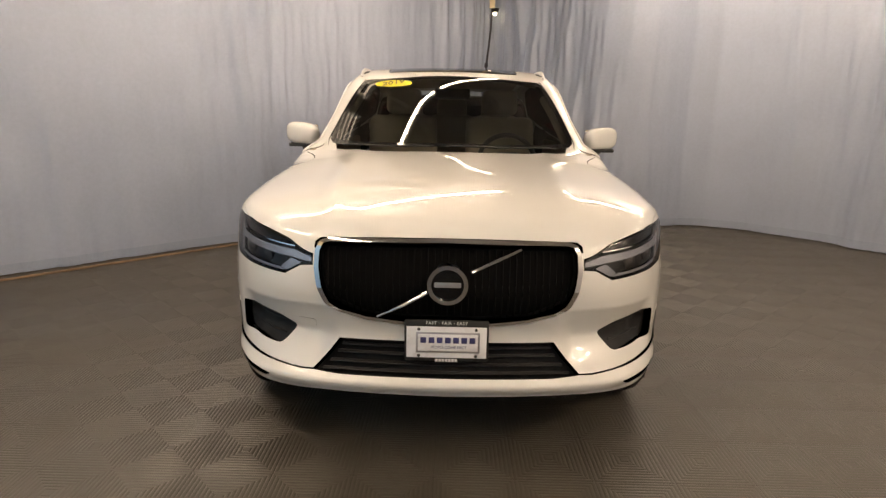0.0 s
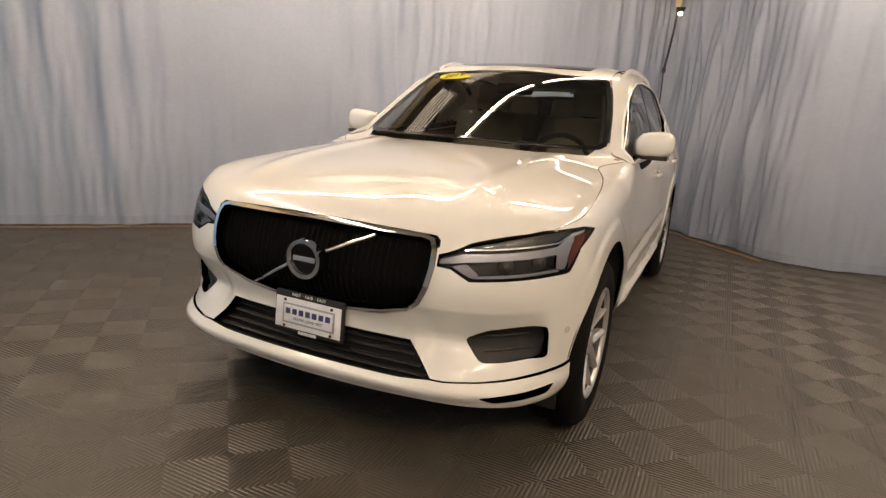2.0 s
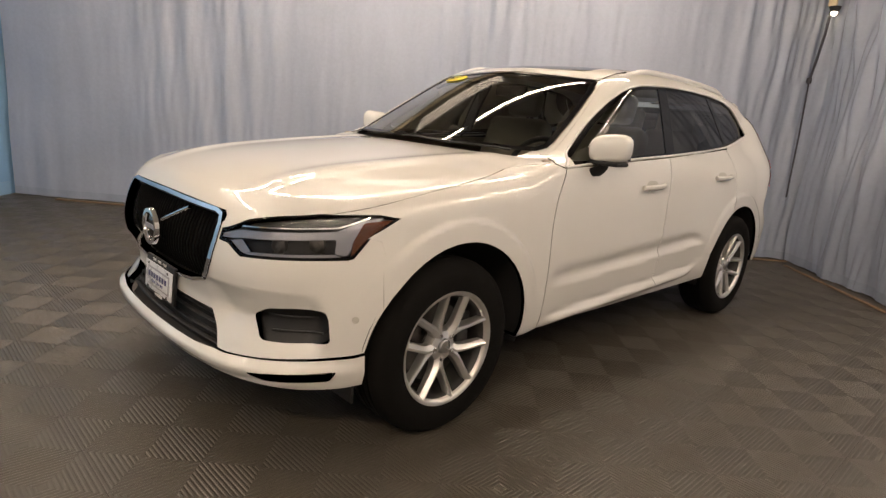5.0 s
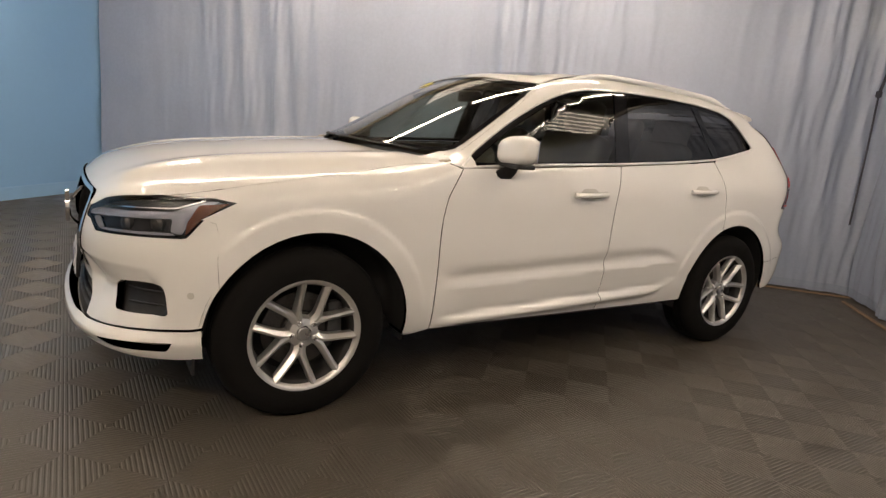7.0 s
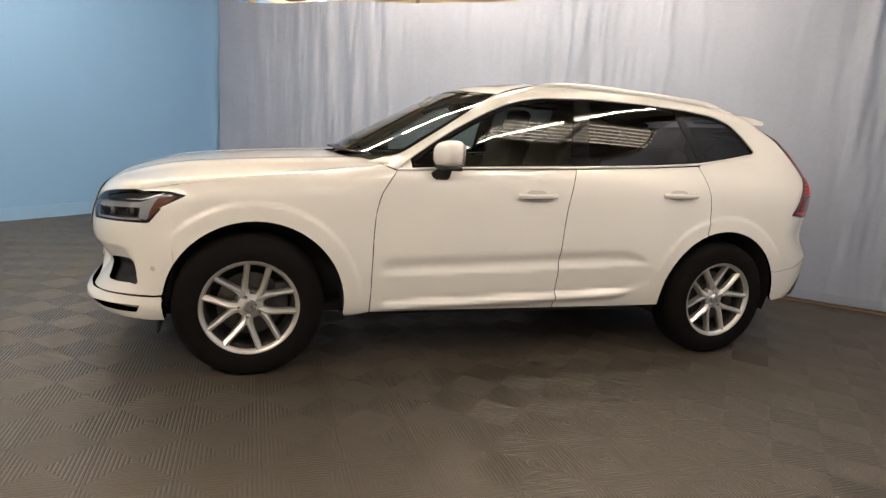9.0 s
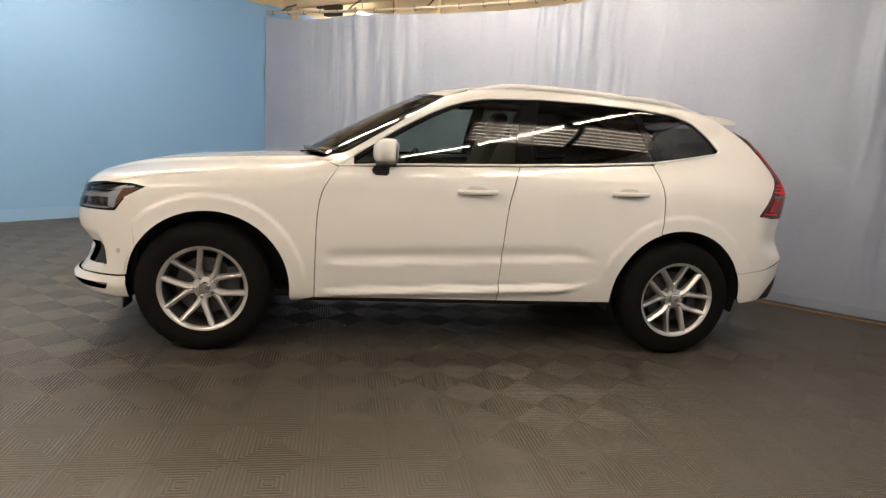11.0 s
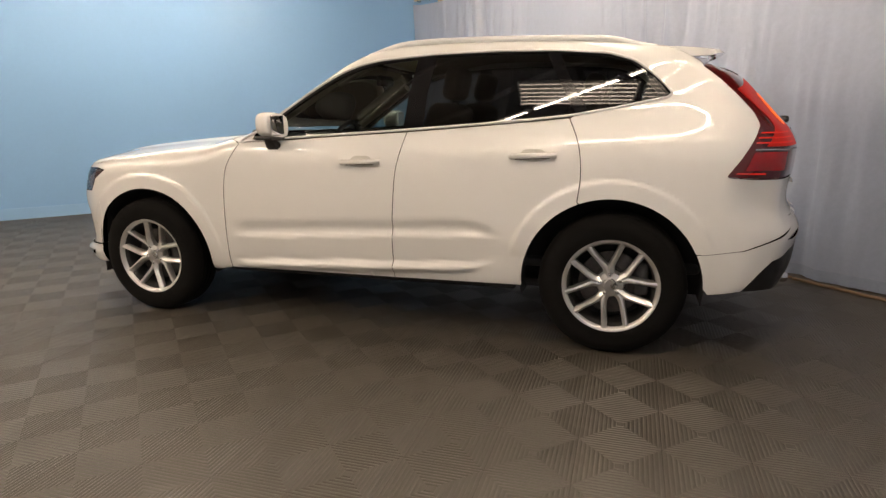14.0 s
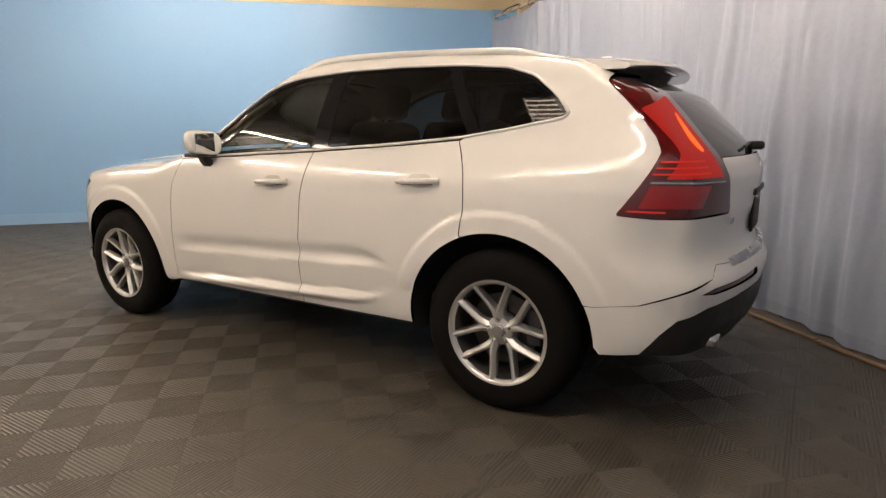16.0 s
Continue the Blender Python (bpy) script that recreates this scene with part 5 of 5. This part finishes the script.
    edge = bmesh.ops.extrude_face_region(bm, geom=bm.faces[:])
    bmesh.ops.translate(bm, vec=(0, 0, -0.02), verts=[g for g in edge["geom"] if isinstance(g, bmesh.types.BMVert)])
    bmesh.ops.recalc_face_normals(bm, faces=bm.faces)
    part("scuff_plate", bm, SATIN, car, "ribbed steel scuff plate")
    ry = rear_at(0, 1.06)[1]
    part("rear_badge", block((0.24, 0.012, 0.022), (0, ry + 0.002, 1.085), 0.004), CHROME, gate_ob, "chrome name drawn as a bar")
    ry = rear_at(0.5, 0.885)[1]
    part("model_badge", block((0.10, 0.008, 0.022), (0.46, rear_at(0.46, 0.875)[1] + 0.002, 0.872), 0.003), CHROME, gate_ob, "chrome model badge drawn as a bar")
    ry = rear_at(0, 0.86)[1]
    part("rear_plate", block((0.31, 0.012, 0.16), (0, ry + 0.004, 0.86), 0.004), BLACK_PLASTIC, gate_ob, "dark plate frame")
    part("latch_trim", block((0.40, 0.03, 0.03), (0, ry + 0.005, 0.965), 0.008), BLACK_PLASTIC, gate_ob, "black handle recess")
    w = rear_at(0.0, 1.16)
    wp = part("rear_wiper", across("r", body, [(0.0, 1.17), (0.10, 1.168), (0.26, 1.158)], 0.007, 0.012), BLACK_PLASTIC, car, "black rear wiper")
    part("wiper_pivot", block((0.045, 0.07, 0.04), (0.0, w[1] + 0.025, 1.165), 0.015, 3), BLACK_PLASTIC, wp, "black wiper boss")
    # spoiler
    prof = [(3.10, 0.004), (3.20, 0.006), (3.30, 0.004), (3.385, -0.004), (3.400, -0.020), (3.375, -0.030), (3.27, -0.038), (3.16, -0.045)]
    bm = bmesh.new()
    rows_ = []
    for x in np.linspace(-0.60, 0.60, 25):
        y_back = 1 - 0.10 * (x / 0.6) ** 4
        z0 = cast("t", [x], [3.12], high)[0][2]
        sl = -0.075
        rows_.append([bm.verts.new((x, 3.10 + (y - 3.10) * y_back - 0.16 * x * x, z0 + h + sl * (y - 3.12) + 0.02 * x * x)) for y, h in prof])
    for a, b in zip(rows_, rows_[1:]):
        for i in range(len(prof)):
            j = (i + 1) % len(prof)
            bm.faces.new((a[i], b[i], b[j], a[j]))
    bm.faces.new(rows_[0]), bm.faces.new(rows_[-1][::-1])
    bmesh.ops.recalc_face_normals(bm, faces=bm.faces)
    part("spoiler", smooth_bm(bm, 50), PAINT, car, "white roof spoiler")
    part("brake_lamp", block((0.30, 0.012, 0.012), (0, 3.352, cast("t", [0], [3.12], high)[0][2] - 0.058), 0.003), RED_DARK, car, "slim high brake lamp")


TINTED_SOLID = mat("smoked_rear_glass", (0.014, 0.014, 0.015), 0.06, spec=0.30)
tail()


# ---- wing mirrors ----
def wing_mirror(s):
    bm = bmesh.new()
    bmesh.ops.create_uvsphere(bm, u_segments=28, v_segments=18, radius=1)
    for v in bm.verts:
        x, y, z = v.co
        k = lambda a: math.copysign(abs(a) ** 0.66, a)
        v.co = (0.100 * k(x), 0.075 * (k(y) if y < 0 else min(k(y), 0.62)), 0.070 * k(z))
        v.co.y *= 1 - 0.25 * (v.co.x / 0.100)
        v.co.z += 0.010 * (v.co.x / 0.100)
    bmesh.ops.translate(bm, vec=(0.940, 0.985, 1.185), verts=bm.verts)
    if s < 0:
        bmesh.ops.scale(bm, vec=(-1, 1, 1), verts=bm.verts)
        bmesh.ops.reverse_faces(bm, faces=bm.faces)
    cap = part("wing_mirror", smooth_bm(bm, 60), PAINT, car, "white mirror cap on a black foot")
    part("mirror_glass", block((0.165, 0.006, 0.105), (s * 0.937, 1.034, 1.186), 0.002), MIRROR, cap, "mirror glass")
    part("mirror_base", block((0.165, 0.11, 0.022), (s * 0.935, 0.975, 1.116), 0.009, 3), BLACK_PLASTIC, cap, "black lower edge")
    bm = bmesh.new()
    a = [(0.862, 0.90, 1.02), (0.862, 1.00, 1.02), (0.862, 1.005, 1.075), (0.862, 0.89, 1.075)]
    b = [(0.925, 0.93, 1.075), (0.925, 0.995, 1.075), (0.94, 1.00, 1.118), (0.94, 0.925, 1.118)]
    va, vb = [bm.verts.new((s * p[0], p[1], p[2])) for p in a], [bm.verts.new((s * p[0], p[1], p[2])) for p in b]
    bm.faces.new(va), bm.faces.new(vb)
    for i in range(4):
        bm.faces.new((va[i], va[(i + 1) % 4], vb[(i + 1) % 4], vb[i]))
    bmesh.ops.recalc_face_normals(bm, faces=bm.faces)
    bmesh.ops.bevel(bm, geom=bm.edges[:], offset=0.008, segments=2, affect="EDGES")
    part("mirror_foot", smooth_bm(bm, 60), BLACK_PLASTIC, cap, "black mirror foot")


left_right(wing_mirror)


# ---- wheels ----
def wheel_meshes():
    out = {}
    R, w = 0.369, 0.118
    prof = [(-w + 0.008, 0.232), (-w, 0.262), (-w - 0.004, 0.300), (-w + 0.006, 0.338), (-w + 0.028, 0.360), (-w + 0.05, R - 0.002)]
    x = -w + 0.05
    for k in range(4):                               # four grooves round the tread
        gx = -0.052 + k * 0.0347
        prof += [(gx - 0.006, R), (gx - 0.004, R - 0.008), (gx + 0.004, R - 0.008), (gx + 0.006, R)]
    prof += [(-a, b) for a, b in prof[5::-1]]
    out["tyre"] = lathe(prof, 72, "x")
    # outer face is +x
    out["barrel"] = lathe([(0.104, 0.2385), (0.110, 0.2430), (0.114, 0.2415), (0.113, 0.2330), (0.104, 0.2235), (0.094, 0.2190)], 64, "x")
    out["well"] = lathe([(0.094, 0.2190), (0.082, 0.2120), (0.060, 0.208), (-0.09, 0.200), (-0.10, 0.235)], 64, "x")
    out["back"] = lathe([(-0.03, 0.200), (-0.03, 0.0001)], 32, "x")
    out["disc"] = lathe([(0.012, 0.165), (0.016, 0.163), (0.016, 0.085), (0.03, 0.08), (0.03, 0.0001)], 48, "x")
    out["hub"] = lathe([(0.02, 0.070), (0.058, 0.068), (0.072, 0.062), (0.078, 0.040), (0.080, 0.034)], 40, "x")
    out["cap"] = lathe([(0.070, 0.031), (0.086, 0.030), (0.090, 0.026), (0.0905, 0.0001)], 32, "x")
    return out


def spoke_mesh():
    """One broad arm of a pair: leaves the hub beside its twin, parts from it past the bolt and meets the rim."""
    bm = bmesh.new()
    secs = []
    line = spline([(0.030, 0.007), (0.068, 0.009), (0.096, 0.0165), (0.130, 0.036), (0.170, 0.0610), (0.2125, 0.0860)], 4)
    tang = np.gradient(line, axis=0)
    tang /= np.linalg.norm(tang, axis=1, keepdims=True)
    for k, ((r, off), (tr, to_)) in enumerate(zip(line, tang)):
        t = k / (len(line) - 1)
        wdt = 0.0125 + 0.009 * (1 - t) ** 2 + 0.003 * t ** 4
        top = 0.076 + 0.030 * t ** 1.3
        dep = 0.046 - 0.014 * t
        ring = []
        for a, h in ((-1.15, -dep), (-1.0, -0.008), (-0.75, 0.0), (-0.1, 0.003), (0.5, -0.004), (1.0, -0.013), (1.15, -dep)):
            ring.append(bm.verts.new((top + h, off + a * wdt * tr, r - a * wdt * to_)))
        secs.append(ring)
    for a, b in zip(secs, secs[1:]):
        for i in range(7):
            j = (i + 1) % 7
            bm.faces.new((a[i], b[i], b[j], a[j]))
    bm.faces.new(secs[0]), bm.faces.new(secs[-1][::-1])
    bmesh.ops.recalc_face_normals(bm, faces=bm.faces)
    return smooth_bm(bm, 22)


def to_me(bm, name, ma):
    me = bpy.data.meshes.new(name)
    bm.to_mesh(me)
    bm.free()
    me.materials.append(ma)
    return me


# the alloy well in dark grey: shade behind the spokes put into its colour
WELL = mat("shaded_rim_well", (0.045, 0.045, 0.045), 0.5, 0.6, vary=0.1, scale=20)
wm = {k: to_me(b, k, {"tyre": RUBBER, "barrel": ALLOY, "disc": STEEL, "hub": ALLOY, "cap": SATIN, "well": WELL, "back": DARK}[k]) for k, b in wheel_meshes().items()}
arm_a = to_me(spoke_mesh(), "spoke", ALLOY)
bm = spoke_mesh()
bmesh.ops.scale(bm, vec=(1, -1, 1), verts=bm.verts)
bmesh.ops.reverse_faces(bm, faces=bm.faces)
arm_b = to_me(bm, "spoke", ALLOY)
bolt = to_me(lathe([(0.0, 0.011), (0.012, 0.0105), (0.014, 0.008), (0.010, 0.006), (0.010, 0.0001)], 12, "x"), "bolt", SATIN)
caliper = to_me(block((0.05, 0.07, 0.17), (0.015, 0.150, 0.03), 0.012, 2), "caliper", CAST)


def wheel(y, s, spin, steer=0):
    hub = part("wheel", wm["tyre"], None, car, "tyre on a silver alloy wheel with five pairs of spokes")
    hub.matrix_basis = pose(s * 0.812, y, 0.3665) @ pose(0, 0, 0, 0, 0, 0 if s > 0 else 180) @ pose(0, 0, 0, spin, 0, 0)
    rim = part("rim", wm["barrel"], None, hub, "silver alloy rim")
    part("rim_well", wm["well"], None, hub, "alloy rim well, its shade painted dark")
    part("back_plate", wm["back"], None, hub, "dark back plate")
    back = pose(0, 0, 0, -spin, 0, 0)
    part("brake_disc", wm["disc"], None, hub, "grey steel brake disc")
    part("caliper", caliper, None, hub, "dark brake caliper").matrix_basis = back
    part("hub_face", wm["hub"], None, hub)
    part("hub_cap", wm["cap"], None, hub, "round hub cap")
    for k in range(5):
        m = pose(0, 0, 0, 72 * k, 0, 0)
        for a in (arm_a, arm_b):
            part("spoke", a, None, hub).matrix_basis = m
        part("bolt", bolt, None, hub).matrix_basis = m @ Matrix.Translation((0.072, 0, 0.053))


WHEELS = ((0.0, 1, 26), (2.865, 1, 8.5), (0.0, -1, 20), (2.865, -1, 40))
for y, s, spin in WHEELS:
    wheel(y, s, spin)

# ---- wheel housings, floor pan ----
for i, (cy, cz, r) in enumerate(AXLES):
    for s in (1, -1):
        bm = bmesh.new()
        n = 26
        rows_ = []
        for k in range(n + 1):
            a = radians(-12 + 204 * k / n)
            c, d = cy + (r + 0.012) * math.cos(a), cz + (r + 0.012) * math.sin(a)
            wx = width(np.array(c), np.array(max(d, 0.32))) - 0.012
            rows_.append([bm.verts.new((s * x, c, d)) for x in (float(wx), 0.78, 0.665)])
        for a, b in zip(rows_, rows_[1:]):
            for q in range(2):
                bm.faces.new((a[q], b[q], b[q + 1], a[q + 1]))
        bm.faces.new([q[2] for q in rows_])
        part("wheel_housing", smooth_bm(bm), DARK, car, "black wheel housing")
part("floor_pan", block((1.5, 3.7, 0.05), (0, 1.40, 0.31), 0.02), DARK, car, "dark underside")
part("engine_bay", block((1.10, 1.0, 0.45), (0, 0.02, 0.60), 0.05), DARK, car, "dark engine bay")
part("mud_flap", block((0.14, 0.012, 0.09), (0.80, -0.43, 0.275), 0.004), BLACK_PLASTIC, car, "black air deflector")

# ---- cabin ----
part("cabin_floor", block((1.45, 2.7, 0.05), (0, 1.95, 0.42), 0.02), CHARCOAL, car, "dark cabin floor")
for s in (1, -1):
    part("door_lining", block((0.05, 1.70, 0.55), (s * 0.80, 1.48, 0.84), 0.02), BEIGE, car, "pale door lining")
dash = part("dashboard", block((1.46, 0.48, 0.30), (0, 0.83, 0.93), 0.07, 4), CHARCOAL, car, "dark dashboard")
part("screen", block((0.16, 0.015, 0.22), (0, 1.075, 0.95), 0.005), GLOSS_BLACK, dash, "upright centre screen")
hl = [(x, y) for x, y in ((-0.58, 1.36), (0.58, 1.36), (0.56, 3.0), (-0.56, 3.0))]
panel("headliner", "t", np.array(hl), HEADLINER, car, "pale cloth headliner", fun=high, off=-0.05, skirt=0, res=0.08)
for s in (1, -1):
    part("pillar_lining", tube([cast("t", [x - 0.035], [y + 0.03], high)[0] * (s, 1, 1) - (0, 0, 0.045) for x, y in half_edge()[1:7]], 0.028, 8), HEADLINER, car, "pale screen pillar lining")


def seat(x, y, w=0.52, rear=False):
    root = part("seat", block((w, 0.52, 0.20), (x, y, 0.66), 0.07, 4), BEIGE, car, "blond leather seat")
    part("backrest", block((w, 0.17, 0.62), (0, 0, 0.31), 0.06, 4, m=Matrix.Translation((x, y + 0.27, 0.70)) @ Matrix.Rotation(radians(-20), 4, "X")), BEIGE, root)
    part("head_rest", block((0.27, 0.11, 0.19), (0, 0, 0), 0.045, 4, m=Matrix.Translation((x, y + 0.50, 1.40 if not rear else 1.34)) @ Matrix.Rotation(radians(-14), 4, "X")), BEIGE, root)
    for d in (-0.06, 0.06):
        part("rod", tube([(x + d, y + 0.47, 1.24), (x + d, y + 0.50, 1.36)], 0.007, 6), CHROME, root)


seat(0.37, 1.42)
seat(-0.37, 1.42)
for x in (0.40, 0.0, -0.40):
    seat(x, 2.22, 0.40, True)
wheel_rim = [(0.37 + 0.185 * math.cos(a), 1.13 + 0.185 * math.sin(a) * 0.42, 1.02 + 0.185 * math.sin(a) * 0.91) for a in np.linspace(0, 2 * math.pi, 29)[:-1]]
st = part("steering_wheel", tube(wheel_rim, 0.016, 10, True), CHARCOAL, car, "black leather steering wheel")
part("boss", block((0.16, 0.06, 0.13), (0, 0, 0), 0.025, 3, m=Matrix.Translation((0.37, 1.12, 1.02)) @ Matrix.Rotation(radians(25), 4, "X")), CHARCOAL, st)
for a in (0, 180, 270):
    q = radians(a)
    part("wheel_arm", tube([(0.37, 1.13, 1.02), (0.37 + 0.18 * math.cos(q), 1.13 + 0.18 * math.sin(q) * 0.42, 1.02 + 0.18 * math.sin(q) * 0.91)], 0.013, 6), SATIN, st)
part("inner_mirror", block((0.24, 0.035, 0.07), (0, 1.30, 1.45), 0.015, 3), GLOSS_BLACK, car, "black inside mirror")

# sticker inside the top corner of the screen
oval = [(-0.385 + 0.125 * math.cos(a), 1.200 + 0.046 * math.sin(a) - 0.040 * math.cos(a)) for a in np.linspace(0, 2 * math.pi, 33)[:-1]]
sticker = panel("year_sticker", "t", np.array(oval), YELLOW, car, "oval yellow year sticker on the windscreen", fun=high, off=0.002, skirt=0, res=0.03)
c = cast("t", [-0.385], [1.200], high)[0]
nn = Vector(normals(c[None], high)[0])
xa = Vector((1, 0, 0))
xa = (xa - nn * xa.dot(nn)).normalized()
ya = nn.cross(xa)
m = Matrix((xa, ya, nn)).transposed().to_4x4()
m.translation = Vector(c) + nn * 0.006
bars("2019", 0.075, INK_BLACK, m, sticker, depth=0.0008)


# ---- floor of ribbed tiles ----
PITCH, TX, TY = 0.3048, 0.115, 0.205
bm = bmesh.new()
vs = [bm.verts.new((p.x, p.y, -0.0005)) for p in c0]
bm.faces.new(vs)
low_v = [bm.verts.new((p.x, p.y, -0.12)) for p in c0]
bm.faces.new(low_v[::-1])
for i in range(4):
    bm.faces.new((vs[i], low_v[i], low_v[(i + 1) % 4], vs[(i + 1) % 4]))
bmesh.ops.recalc_face_normals(bm, faces=bm.faces)
floor = tagged(part("floor", bm, FLOOR_BASE), "dark grey-brown ribbed interlocking tile floor", "floor", kind="structure")


def tile_shape(rings=9, h=0.0016):
    """Square ribs one inside the other, with grooves between them, round a small knob."""
    half = PITCH / 2 - 0.0006
    w = half / rings
    v, f = [], []

    def sq(r, z):
        k = len(v)
        v.extend([(-r, -r, z), (r, -r, z), (r, r, z), (-r, r, z)])
        return k

    def band(a, b):
        f.extend([(a + i, a + (i + 1) % 4, b + (i + 1) % 4, b + i) for i in range(4)])
    prev = None
    for k in range(rings):
        r = half - k * w
        if k == rings - 1:
            a = sq(r - 0.001, 0.0)
            b = sq(r - 0.003, h)
            band(prev, a), band(a, b)
            f.append((b, b + 1, b + 2, b + 3))
            break
        a, b, c, d = sq(r, 0.0), sq(r - 0.22 * w, h), sq(r - 0.60 * w, h), sq(r - 0.82 * w, 0.0)
        if prev is not None:
            band(prev, a)
        band(a, b), band(b, c), band(c, d)
        prev = d
    return v, f


tv, tf = tile_shape()
tile_me = mesh_of("tile", tv, tf)
tile_me.materials.append(TILE)
spots, rest = [], []
for i in range(-32, 33):
    for j in range(-32, 33):
        x, y = TX + i * PITCH, TY + j * PITCH
        p = Vector((x, y, 0))
        u, v = p.dot(U), p.dot(V)
        if not (BLUE_U - 0.1 < u < OUT_U - 0.1 and LONG_V - 0.2 < v < BACK_V - 0.1):
            continue
        # a ring of floor round the car's front and near side, where one walks
        d = math.hypot(max(-0.9 - x, 0, x - 0.9), max(-0.85 - y, 0, y - 3.8))
        (spots if 0.25 < d < 2.75 and (x > 1.0 or y < -0.8) and x > -1.4 else rest).append((d, x, y))
spots.sort()
rest += spots[300:]
for d, x, y in spots[:300]:
    ob = new("tile", tile_me)
    ob.parent = floor
    ob.matrix_basis = Matrix.Translation((x, y, 0))
tv = np.array(tv)
tf = np.array(tf)
big_v = np.vstack([tv + (x, y, 0) for d, x, y in rest])
big_f = np.vstack([tf + k * len(tv) for k in range(len(rest))])
me = bpy.data.meshes.new("tiles")
me.from_pydata(big_v.tolist(), [], big_f.tolist())
me.materials.append(TILE)
ob = new("tiles", me)
ob.parent = floor
tagged(ob, kind="stuff")
